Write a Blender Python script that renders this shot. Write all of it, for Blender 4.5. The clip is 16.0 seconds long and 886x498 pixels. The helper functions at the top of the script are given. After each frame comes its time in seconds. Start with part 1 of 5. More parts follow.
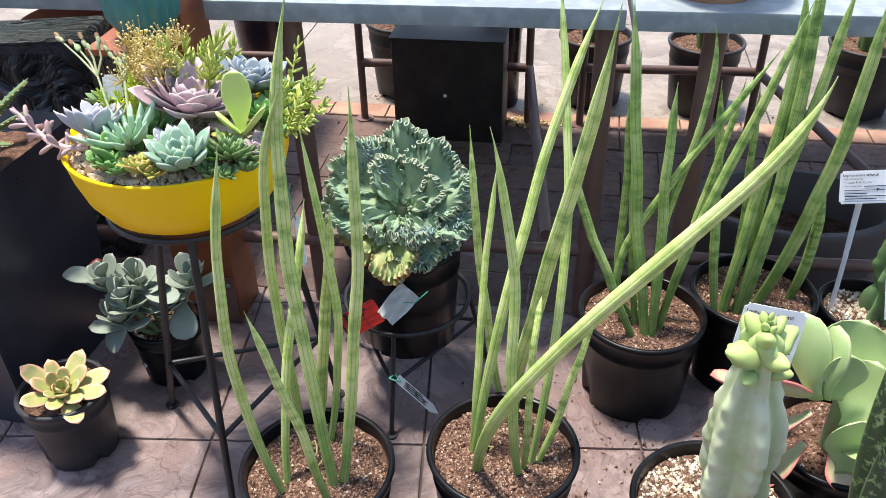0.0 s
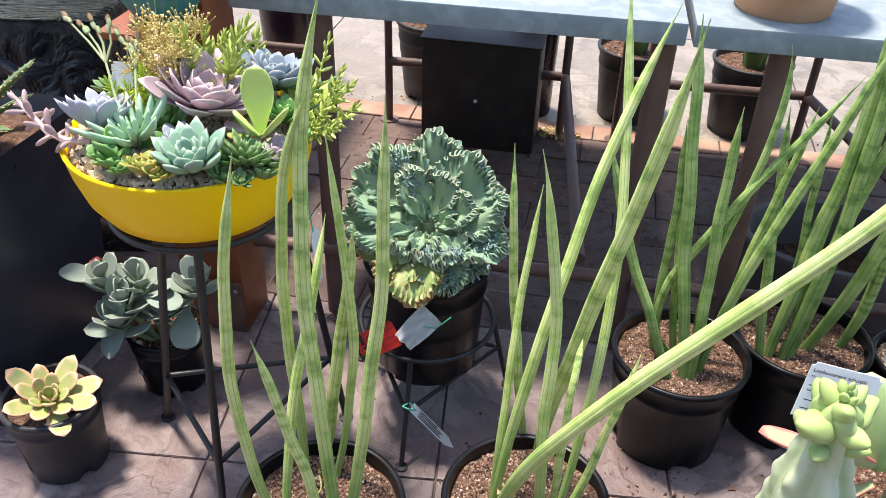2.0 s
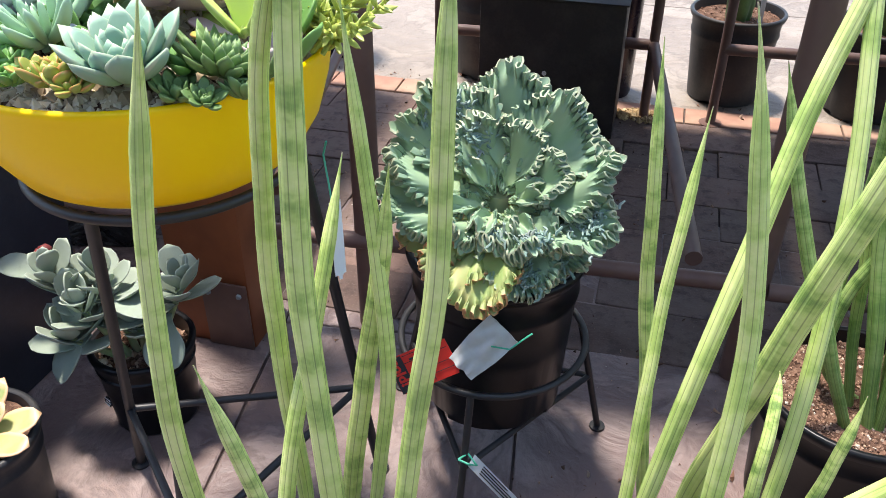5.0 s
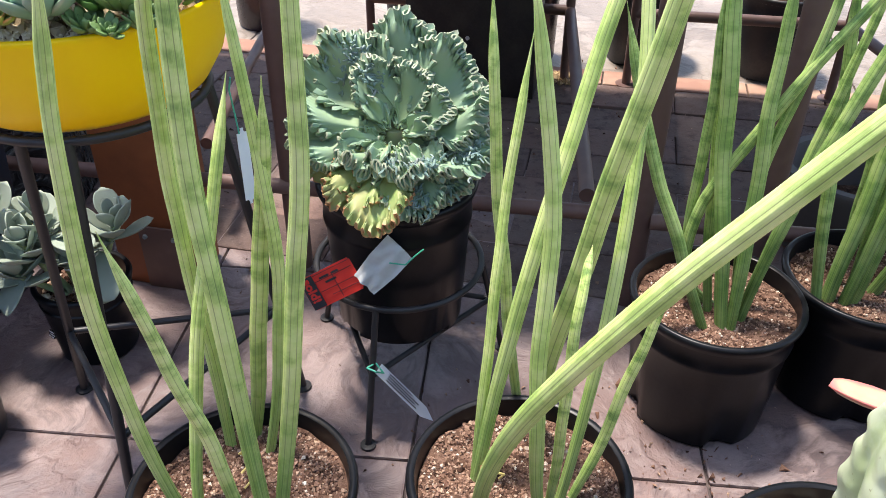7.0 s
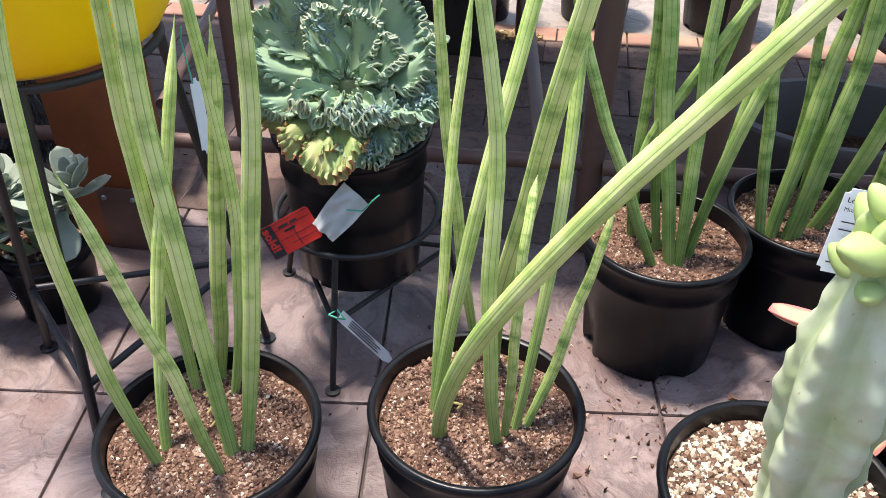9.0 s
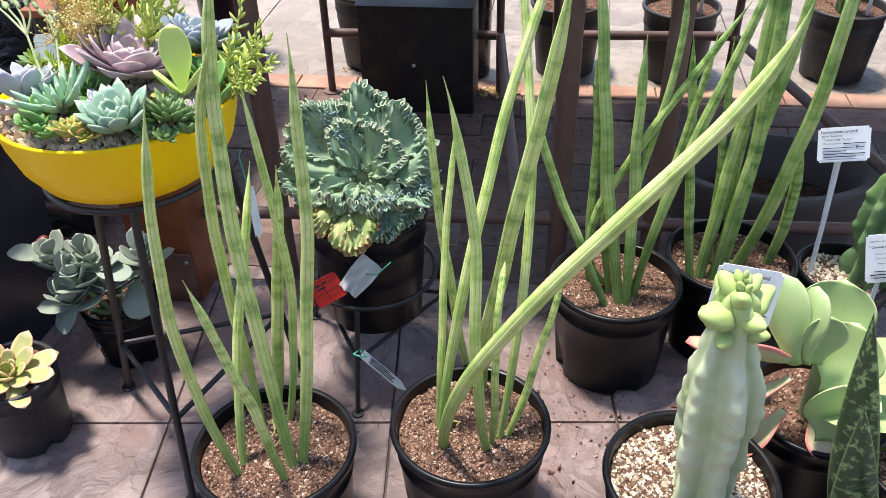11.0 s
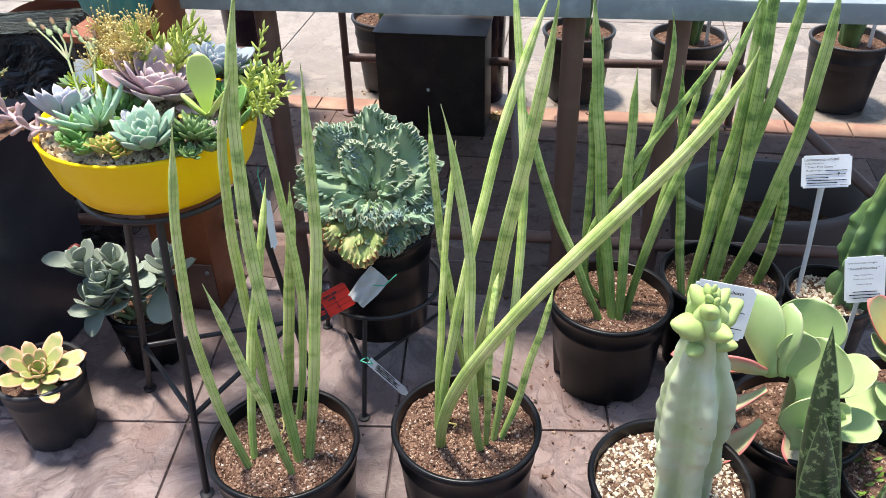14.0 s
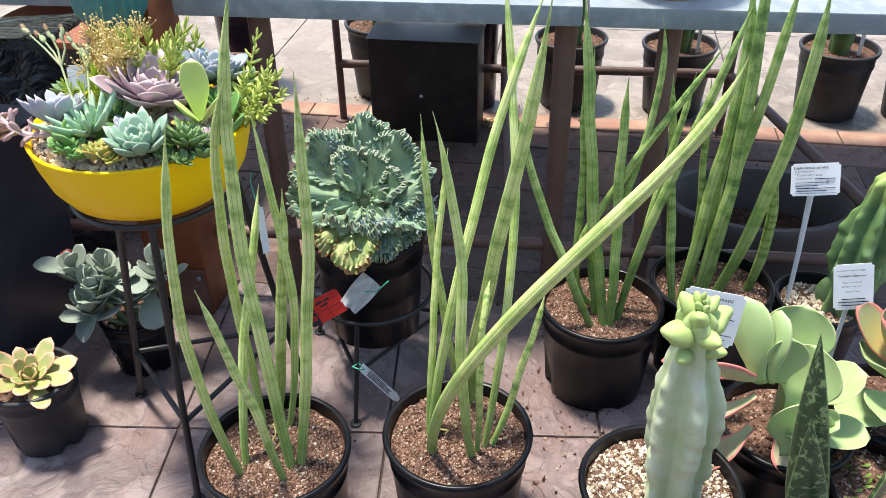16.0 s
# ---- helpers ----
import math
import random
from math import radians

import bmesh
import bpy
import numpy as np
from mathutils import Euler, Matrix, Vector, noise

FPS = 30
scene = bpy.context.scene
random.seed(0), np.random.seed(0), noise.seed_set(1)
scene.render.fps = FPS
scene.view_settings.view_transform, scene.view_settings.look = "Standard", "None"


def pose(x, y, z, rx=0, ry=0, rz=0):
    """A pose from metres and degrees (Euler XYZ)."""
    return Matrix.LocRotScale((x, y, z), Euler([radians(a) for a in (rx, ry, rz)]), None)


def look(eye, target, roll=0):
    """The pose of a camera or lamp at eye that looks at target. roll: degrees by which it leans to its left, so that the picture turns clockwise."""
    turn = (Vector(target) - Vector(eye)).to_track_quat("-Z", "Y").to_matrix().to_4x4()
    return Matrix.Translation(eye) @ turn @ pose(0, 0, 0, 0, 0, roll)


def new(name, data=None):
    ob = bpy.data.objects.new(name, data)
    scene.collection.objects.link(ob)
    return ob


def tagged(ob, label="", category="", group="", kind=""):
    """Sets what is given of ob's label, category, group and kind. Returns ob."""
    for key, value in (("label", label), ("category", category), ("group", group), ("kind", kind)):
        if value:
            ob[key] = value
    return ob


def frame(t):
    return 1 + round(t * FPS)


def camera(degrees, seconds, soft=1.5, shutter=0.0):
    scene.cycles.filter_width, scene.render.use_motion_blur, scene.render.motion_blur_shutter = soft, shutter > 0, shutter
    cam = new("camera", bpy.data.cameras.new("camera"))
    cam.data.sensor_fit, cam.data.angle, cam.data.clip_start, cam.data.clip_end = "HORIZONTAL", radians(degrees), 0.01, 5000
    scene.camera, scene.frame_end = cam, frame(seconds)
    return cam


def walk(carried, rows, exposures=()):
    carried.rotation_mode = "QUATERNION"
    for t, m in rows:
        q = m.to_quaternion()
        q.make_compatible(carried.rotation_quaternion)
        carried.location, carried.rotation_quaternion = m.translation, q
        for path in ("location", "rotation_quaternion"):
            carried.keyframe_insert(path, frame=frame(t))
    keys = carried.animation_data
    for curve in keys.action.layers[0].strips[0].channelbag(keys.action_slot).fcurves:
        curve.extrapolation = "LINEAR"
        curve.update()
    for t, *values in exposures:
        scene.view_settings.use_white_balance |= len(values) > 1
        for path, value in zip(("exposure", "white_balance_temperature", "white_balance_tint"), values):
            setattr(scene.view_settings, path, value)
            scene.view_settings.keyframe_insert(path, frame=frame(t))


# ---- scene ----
cam = camera(55.7, 16.0, soft=0.6)
PATH = [
    (0, (0.55, 0.448, 1.293), (0.264, 2.06, 0.144), -1.4),
    (0.5, (0.551, 0.453, 1.294), (0.264, 2.062, 0.14), -1.3),
    (1, (0.548, 0.457, 1.293), (0.26, 2.063, 0.137), -0.7),
    (1.5, (0.537, 0.471, 1.288), (0.241, 2.073, 0.128), 0.2),
    (2, (0.496, 0.568, 1.251), (0.187, 2.175, 0.1), 1.7),
    (2.5, (0.409, 0.769, 1.158), (0.086, 2.355, -0.017), 1.8),
    (3, (0.373, 0.889, 1.059), (0.055, 2.455, -0.145), 2.5),
    (5.3, (0.403, 0.895, 0.951), (-0.017, 2.505, -0.158), 0.2),
    (5.5, (0.413, 0.883, 0.946), (-0.005, 2.491, -0.167), 0.2),
    (6, (0.446, 0.83, 0.957), (0.05, 2.441, -0.16), 0.2),
    (6.5, (0.48, 0.786, 0.975), (0.105, 2.397, -0.148), 0.3),
    (7, (0.517, 0.764, 0.97), (0.182, 2.371, -0.172), 0.5),
    (7.5, (0.536, 0.735, 0.956), (0.239, 2.339, -0.202), 0.6),
    (8, (0.541, 0.733, 0.948), (0.256, 2.323, -0.231), 0.6),
    (8.5, (0.539, 0.726, 0.946), (0.265, 2.312, -0.242), 0.6),
    (9, (0.541, 0.721, 0.956), (0.29, 2.305, -0.239), 0.4),
    (9.5, (0.557, 0.697, 1.012), (0.301, 2.278, -0.186), -0.2),
    (9.7, (0.581, 0.688, 1.052), (0.306, 2.255, -0.16), -0.9),
    (11.8, (0.576, 0.412, 1.281), (0.346, 2.021, 0.116), -2.1),
    (12, (0.594, 0.411, 1.288), (0.356, 2.02, 0.124), -2.2),
    (12.5, (0.604, 0.413, 1.281), (0.341, 2.024, 0.126), -2.3),
    (13, (0.615, 0.415, 1.276), (0.33, 2.025, 0.125), -2.2),
    (13.5, (0.622, 0.413, 1.278), (0.327, 2.026, 0.132), -1.9),
    (14, (0.624, 0.413, 1.276), (0.327, 2.029, 0.136), -1.6),
    (14.5, (0.622, 0.412, 1.279), (0.33, 2.031, 0.142), -1.4),
    (15, (0.623, 0.409, 1.281), (0.333, 2.031, 0.146), -1.3),
    (15.5, (0.624, 0.41, 1.282), (0.337, 2.033, 0.148), -1.2),
    (16, (0.626, 0.41, 1.281), (0.345, 2.036, 0.151), -1.1),
]
walk(cam, [(t, look(eye, target, roll)) for t, eye, target, roll in PATH], ((0, 1.55, 6850, 11), (1.5, 1.55, 6850, 11), (3.2, 1.7, 6850, 9), (8, 1.7, 6850, 13), (12, 1.55, 6850, 11), (16, 1.55, 6850, 9)))

# ---- light ----
world = bpy.data.worlds.new("sky")
scene.world = world
world.use_nodes = True
wn = world.node_tree
sky = wn.nodes.new("ShaderNodeTexSky")
sky.sky_type, sky.sun_disc = "NISHITA", False
SUN_UP, SUN_SIDE = 77.0, -60.0   # degrees of height; degrees from straight ahead (minus: to the left)
sky.sun_elevation, sky.sun_rotation = radians(SUN_UP), radians(SUN_SIDE)
wn.nodes["Background"].inputs[1].default_value = 0.125
wn.links.new(sky.outputs[0], wn.nodes["Background"].inputs[0])
sun = new("sun", bpy.data.lights.new("sun", "SUN"))
sun.data.energy, sun.data.angle, sun.data.color = 2.5, radians(7.0), (1.0, 0.96, 0.9)
ux, uy = math.sin(radians(SUN_SIDE)) * math.cos(radians(SUN_UP)), math.cos(radians(SUN_SIDE)) * math.cos(radians(SUN_UP))
sun.matrix_world = look((ux * 10, uy * 10, math.sin(radians(SUN_UP)) * 10), (0, 0, 0))


# ---- materials ----
def srgb(r, g, b):
    return tuple(((c / 255 + 0.055) / 1.055) ** 2.4 if c > 10 else c / 255 / 12.92 for c in (r, g, b)) + (1,)


class Mat:
    """A node material that is built step by step."""

    def __init__(self, name, rough=0.5, metal=0.0, spec=0.5):
        self.m = bpy.data.materials.new(name)
        self.m.use_nodes = True
        self.t = self.m.node_tree
        self.b = self.t.nodes["Principled BSDF"]
        self.b.inputs["Roughness"].default_value, self.b.inputs["Metallic"].default_value = rough, metal
        self.b.inputs["Specular IOR Level"].default_value = spec

    def node(self, kind, **values):
        n = self.t.nodes.new("ShaderNode" + kind)
        for key, v in values.items():
            n.inputs[key].default_value = v
        return n

    def link(self, a, b):
        self.t.links.new(a, b)

    def coords(self, out="Object"):
        return self.node("TexCoord").outputs[out]

    def noise(self, scale, detail=4, at=None, rough=0.55):
        n = self.node("TexNoise", Scale=scale, Detail=detail, Roughness=rough)
        self.link(at if at is not None else self.coords(), n.inputs["Vector"])
        return n.outputs["Fac"]

    def ramp(self, fac, stops):
        n = self.t.nodes.new("ShaderNodeValToRGB")
        e = n.color_ramp.elements
        while len(e) < len(stops):
            e.new(0.5)
        for k, (p, c) in zip(e, stops):
            k.position, k.color = p, c
        self.link(fac, n.inputs["Fac"])
        return n.outputs["Color"]

    def mix(self, fac, a, b, blend="MIX"):
        n = self.t.nodes.new("ShaderNodeMix")
        n.data_type, n.blend_type = "RGBA", blend
        for v, i in ((fac, 0), (a, 6), (b, 7)):
            if isinstance(v, (int, float, tuple)):
                n.inputs[i].default_value = v
            else:
                self.link(v, n.inputs[i])
        return n.outputs[2]

    def math(self, op, a, b=0.5, c=0.0):
        n = self.t.nodes.new("ShaderNodeMath")
        n.operation = op
        for i, v in enumerate((a, b, c)):
            if isinstance(v, (int, float)):
                n.inputs[i].default_value = v
            else:
                self.link(v, n.inputs[i])
        return n.outputs[0]

    def colour(self, c):
        if isinstance(c, tuple):
            self.b.inputs["Base Color"].default_value = c
        else:
            self.link(c, self.b.inputs["Base Color"])
        return self

    def rough(self, fac, lo, hi):
        n = self.node("MapRange", **{"To Min": lo, "To Max": hi})
        self.link(fac, n.inputs["Value"])
        self.link(n.outputs[0], self.b.inputs["Roughness"])
        return self

    def bump(self, fac, strength=0.3, distance=0.002):
        n = self.node("Bump", Strength=strength, Distance=distance)
        self.link(fac, n.inputs["Height"])
        if self.b.inputs["Normal"].is_linked:
            self.link(self.b.inputs["Normal"].links[0].from_socket, n.inputs["Normal"])
        self.link(n.outputs[0], self.b.inputs["Normal"])
        return self

    def waxy(self, weight=0.12):
        """Light that soaks into soft leaf flesh."""
        self.b.inputs["Subsurface Weight"].default_value = weight * 0.4
        self.b.inputs["Subsurface Radius"].default_value = (0.006, 0.009, 0.003)
        self.b.inputs["Subsurface Scale"].default_value = 0.5
        return self


def uv_axes(k):
    s = k.node("SeparateXYZ")
    k.link(k.node("UVMap").outputs[0], s.inputs[0])
    return s.outputs[0], s.outputs[1]


def slate_mat(name, tones, joint_wear=True, gloss=(0.35, 0.7)):
    """Stamped concrete with slate relief, mottled in the given tones."""
    k = Mat(name, 0.55)
    pos = k.node("NewGeometry").outputs["Position"]
    big = k.noise(2.6, 6, pos, 0.6)
    warp = k.node("TexNoise", Scale=3.0, Detail=3.0)
    k.link(pos, warp.inputs["Vector"])
    vec = k.t.nodes.new("ShaderNodeVectorMath")
    vec.operation = "ADD"
    sc = k.t.nodes.new("ShaderNodeVectorMath")
    sc.operation = "SCALE"
    sc.inputs["Scale"].default_value = 0.35
    k.link(warp.outputs["Color"], sc.inputs[0])
    k.link(pos, vec.inputs[0])
    k.link(sc.outputs[0], vec.inputs[1])
    ledge = k.node("TexVoronoi", Scale=5.5)
    ledge.feature = "SMOOTH_F1"
    k.link(vec.outputs[0], ledge.inputs["Vector"])
    wave = k.noise(9, 8, vec.outputs[0], 0.65)
    fine = k.noise(90, 5, pos)
    col = k.ramp(big, [(0.3, tones[0]), (0.5, tones[1]), (0.7, tones[2])])
    col = k.mix(k.math("MULTIPLY", k.ramp(wave, [(0.46, (0, 0, 0, 1)), (0.58, (1, 1, 1, 1))]), 0.55), col, tones[3])
    col = k.mix(k.math("MULTIPLY", k.ramp(fine, [(0.55, (0, 0, 0, 1)), (0.75, (1, 1, 1, 1))]), 0.3), col, tones[0])
    vein = k.ramp(k.math("ABSOLUTE", k.math("SUBTRACT", k.noise(4.5, 7, vec.outputs[0], 0.6), 0.5)), [(0.0, (1, 1, 1, 1)), (0.012, (0.6, 0.6, 0.6, 1)), (0.03, (0, 0, 0, 1))])
    col = k.mix(k.math("MULTIPLY", vein, 0.55), col, tones[0])
    spots = k.ramp(k.noise(420, 2, pos), [(0.7, (0, 0, 0, 1)), (0.78, (1, 1, 1, 1))])
    col = k.mix(k.math("MULTIPLY", spots, 0.5), col, tones[3])
    rnd = k.node("ObjectInfo").outputs["Random"]
    col = k.mix(k.math("MULTIPLY", rnd, 0.35), col, tones[2])
    step = k.math("MULTIPLY", k.noise(3.2, 5, vec.outputs[0], 0.55), 9.0)
    crest = k.ramp(k.math("FRACT", step), [(0.0, (0, 0, 0, 1)), (0.78, (0.12, 0.12, 0.12, 1)), (0.96, (1, 1, 1, 1)), (1.0, (1, 1, 1, 1))])
    terrace = k.math("ADD", k.math("FLOOR", step), crest)
    lip = k.ramp(k.math("FRACT", step), [(0.8, (0, 0, 0, 1)), (0.9, (1, 1, 1, 1)), (0.99, (0, 0, 0, 1))])
    col = k.mix(k.math("MULTIPLY", lip, 0.16), col, tones[0])
    k.colour(col).rough(wave, *gloss)
    k.bump(terrace, 0.5, 0.004)
    k.bump(ledge.outputs["Distance"], 0.8, 0.02).bump(wave, 0.9, 0.013).bump(vein, -0.5, 0.004).bump(fine, 0.25, 0.001)
    return k.m


def plastic_mat(name, col, rough=(0.25, 0.5), dust=0.1, dust_col=srgb(120, 108, 98), spec=0.4):
    k = Mat(name, 0.4, spec=spec)
    pos = k.node("NewGeometry").outputs["Position"]
    n1, n2 = k.noise(14, 5, pos), k.noise(160, 3, pos)
    d = k.math("MULTIPLY", k.ramp(k.math("ADD", k.math("MULTIPLY", n1, 0.75), k.math("MULTIPLY", n2, 0.25)), [(0.45, (0, 0, 0, 1)), (0.75, (1, 1, 1, 1))]), dust)
    k.colour(k.mix(d, col, dust_col)).rough(n1, *rough).bump(n2, 0.08, 0.0006)
    return k.m


def soil_mat(name, tones):
    k = Mat(name, 0.95, spec=0.15)
    pos = k.node("NewGeometry").outputs["Position"]
    a, b = k.noise(55, 6, pos, 0.7), k.noise(260, 4, pos, 0.6)
    col = k.ramp(a, [(0.3, tones[0]), (0.52, tones[1]), (0.72, tones[2])])
    col = k.mix(k.ramp(b, [(0.55, (0, 0, 0, 1)), (0.72, (1, 1, 1, 1))]), col, tones[2])
    k.colour(col).bump(a, 0.8, 0.006).bump(b, 0.8, 0.002)
    return k.m


def grain_mat(name, stops):
    """Loose grains, each with a shade of its own."""
    k = Mat(name, 0.9, spec=0.2)
    col = k.ramp(k.node("NewGeometry").outputs["Random Per Island"], stops)
    f = k.noise(300, 3, k.node("NewGeometry").outputs["Position"])
    k.colour(k.mix(k.math("MULTIPLY", f, 0.2), col, (0.06, 0.045, 0.035, 1))).bump(f, 0.5, 0.001)
    return k.m


def snake_mat(name, pale, mid, dark):
    """Round snake-plant leaf: dark cross bands, thin dark grooves along it."""
    k = Mat(name, 0.42)
    u, v = uv_axes(k)
    rnd = k.node("ObjectInfo").outputs["Random"]
    along = k.node("CombineXYZ")
    k.link(k.math("ADD", k.math("MULTIPLY", u, 38), k.math("MULTIPLY", rnd, 40)), along.inputs[0])
    k.link(k.math("MULTIPLY", v, 2), along.inputs[1])
    band = k.noise(0.55, 4, along.outputs[0], 0.6)
    streak = k.node("CombineXYZ")
    k.link(k.math("MULTIPLY", u, 3), streak.inputs[0])
    k.link(k.math("MULTIPLY", v, 60), streak.inputs[1])
    k.link(k.math("MULTIPLY", rnd, 20), streak.inputs[2])
    st = k.noise(1.0, 3, streak.outputs[0])
    col = k.mix(k.math("MULTIPLY", k.ramp(band, [(0.5, (0, 0, 0, 1)), (0.64, (1, 1, 1, 1))]), k.math("MULTIPLY_ADD", rnd, 0.6, 0.3)), k.ramp(band, [(0.36, pale), (0.56, mid)]), dark)
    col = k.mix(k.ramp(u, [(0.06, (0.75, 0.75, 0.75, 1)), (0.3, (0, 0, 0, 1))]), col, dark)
    col = k.mix(k.math("MULTIPLY", k.ramp(st, [(0.45, (0, 0, 0, 1)), (0.7, (1, 1, 1, 1))]), 0.4), col, pale)
    groove = k.math("PINGPONG", k.math("MULTIPLY", v, 8.0), 0.5)
    line = k.ramp(groove, [(0.0, (1, 1, 1, 1)), (0.035, (1, 1, 1, 1)), (0.09, (0, 0, 0, 1))])
    broken = k.ramp(st, [(0.36, (0, 0, 0, 1)), (0.5, (1, 1, 1, 1))])
    col = k.mix(k.math("MULTIPLY", k.math("MULTIPLY_ADD", broken, 0.5, 0.5), k.math("MULTIPLY", line, 0.52)), col, (0.035, 0.07, 0.02, 1))
    tip = k.ramp(u, [(0.982, (0, 0, 0, 1)), (0.995, (1, 1, 1, 1))])
    col = k.mix(tip, col, srgb(205, 190, 160))
    k.colour(col).rough(st, 0.36, 0.55).bump(st, 0.5, 0.0016).waxy(0.05)
    return k.m


def leaf_mat(name, base, tip, edge, rough=0.5, edge_at=0.8, mottling=0.3, wax=0.12, edge_power=0.8):
    """Succulent leaf: colour runs from foot to tip, with a tinted margin (UV: x along, y across)."""
    k = Mat(name, rough)
    u, v = uv_axes(k)
    n = k.noise(30, 5, None, 0.6)
    fine = k.noise(260, 3)
    col = k.mix(k.math("MULTIPLY", u, 1.0), base, tip)
    col = k.mix(k.math("MULTIPLY", k.ramp(n, [(0.4, (0, 0, 0, 1)), (0.7, (1, 1, 1, 1))]), mottling), col, edge)
    rim = k.math("MAXIMUM", k.math("ABSOLUTE", k.math("MULTIPLY_ADD", v, 2, -1)), k.math("POWER", u, 2.5))
    e = k.math("ADD", rim, k.math("MULTIPLY_ADD", n, 0.3, -0.15))
    span = k.ramp(e, [(edge_at, (0, 0, 0, 1)), (min(edge_at + 0.2, 1.0), (1, 1, 1, 1))])
    k.colour(k.mix(k.math("MULTIPLY", span, edge_power), col, edge)).rough(n, rough - 0.1, rough + 0.15).bump(fine, 0.12, 0.0008).waxy(wax)
    return k.m


def painted_mat(name, col, col2, rough=0.4, scale=18, wear=0.4, spec=0.5):
    k = Mat(name, rough, spec=spec)
    pos = k.node("NewGeometry").outputs["Position"]
    n, f = k.noise(scale, 6, pos), k.noise(200, 3, pos)
    k.colour(k.mix(k.math("MULTIPLY", k.ramp(n, [(0.45, (0, 0, 0, 1)), (0.7, (1, 1, 1, 1))]), wear), col, col2))
    k.rough(n, rough - 0.1, rough + 0.2).bump(f, 0.12, 0.0008)
    return k.m


SLATE = slate_mat("slate_concrete", [srgb(66, 58, 62), srgb(102, 87, 87), srgb(134, 108, 100), srgb(156, 142, 140)])
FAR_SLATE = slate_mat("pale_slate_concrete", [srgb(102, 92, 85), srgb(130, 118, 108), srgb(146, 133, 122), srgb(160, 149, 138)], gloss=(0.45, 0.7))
JOINT = painted_mat("joint_mortar", srgb(66, 56, 54), srgb(96, 84, 80), 0.9, 9, 0.9)
def paver_mat():
    k = Mat("dusty_paver", 0.85, spec=0.25)
    pos = k.node("NewGeometry").outputs["Position"]
    a, b, c = k.noise(4, 6, pos, 0.65), k.noise(26, 6, pos, 0.7), k.noise(210, 4, pos)
    col = k.ramp(k.node("ObjectInfo").outputs["Random"], [(0.0, srgb(86, 70, 66)), (0.5, srgb(106, 87, 80)), (1.0, srgb(124, 100, 92))])
    col = k.mix(k.ramp(a, [(0.4, (0, 0, 0, 1)), (0.68, (0.85, 0.85, 0.85, 1))]), col, srgb(122, 108, 102))
    col = k.mix(k.math("MULTIPLY", k.ramp(b, [(0.5, (0, 0, 0, 1)), (0.66, (1, 1, 1, 1))]), 0.6), col, srgb(58, 48, 48))
    col = k.mix(k.math("MULTIPLY", k.ramp(c, [(0.62, (0, 0, 0, 1)), (0.7, (1, 1, 1, 1))]), 0.45), col, srgb(134, 120, 112))
    return k.colour(col).bump(b, 0.7, 0.006).bump(c, 0.4, 0.001).m


BRICK = paver_mat()
EDGE_BRICK = painted_mat("edge_paver", srgb(150, 112, 96), srgb(176, 152, 130), 0.85, 7, 0.8)
POT = plastic_mat("black_nursery_plastic", (0.0045, 0.005, 0.0064, 1), (0.24, 0.42), 0.045, srgb(112, 112, 120), spec=0.22)
POT_DUSTY = plastic_mat("dusty_black_plastic", (0.022, 0.023, 0.027, 1), (0.35, 0.6), 0.22, spec=0.33)
SOIL = soil_mat("potting_soil", [srgb(48, 34, 28), srgb(96, 72, 60), srgb(138, 110, 94)])
GRAIN = grain_mat("soil_grains", [(0.0, srgb(58, 40, 32)), (0.3, srgb(110, 80, 66)), (0.68, srgb(152, 120, 102)), (0.93, srgb(184, 156, 134)), (0.99, srgb(214, 202, 188))])
PERLITE = grain_mat("pale_pumice_grains", [(0.0, srgb(84, 62, 50)), (0.3, srgb(140, 112, 92)), (0.5, srgb(196, 180, 156)), (0.8, srgb(214, 204, 186)), (1.0, srgb(230, 226, 214))])
SNAKE = snake_mat("round_snake_leaf", srgb(214, 224, 150), srgb(184, 208, 114), srgb(98, 138, 64))
SNAKE_DARK = snake_mat("deep_round_snake_leaf", srgb(182, 202, 124), srgb(138, 172, 86), srgb(68, 106, 48))
YELLOW = painted_mat("yellow_glaze", srgb(252, 204, 0), srgb(244, 192, 0), 0.36, 5, 0.5, 0.3)
BLACK_STEEL = painted_mat("black_wire", srgb(30, 30, 33), srgb(58, 54, 52), 0.45, 30)
BROWN_STEEL = painted_mat("brown_paint", srgb(104, 78, 71), srgb(128, 100, 92), 0.5, 14, 0.6)
ZINC = painted_mat("galvanised_sheet", srgb(128, 138, 142), srgb(160, 168, 170), 0.42, 26, 0.8)
BOX_MAT = plastic_mat("charcoal_box", srgb(44, 39, 38), (0.45, 0.65), 0.2)
CORTEN = painted_mat("brown_post_paint", srgb(142, 78, 44), srgb(104, 56, 34), 0.5, 10, 0.6)
TROUGH = plastic_mat("grey_brown_trough", srgb(92, 84, 82), (0.5, 0.7), 0.2)
BLACK_GLOSS = plastic_mat("navy_black_glaze", srgb(42, 47, 58), (0.2, 0.45), 0.2, srgb(96, 100, 108))


# ---- building helpers ----
def mesh_of(name, bm, mat, smooth=True, sharp=48):
    me = bpy.data.meshes.new(name)
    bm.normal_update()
    bm.to_mesh(me)
    bm.free()
    for p in me.polygons:
        p.use_smooth = smooth
    if smooth and sharp:
        me.set_sharp_from_angle(angle=radians(sharp))
    for m in (mat if isinstance(mat, (list, tuple)) else [mat]):
        me.materials.append(m)
    return me


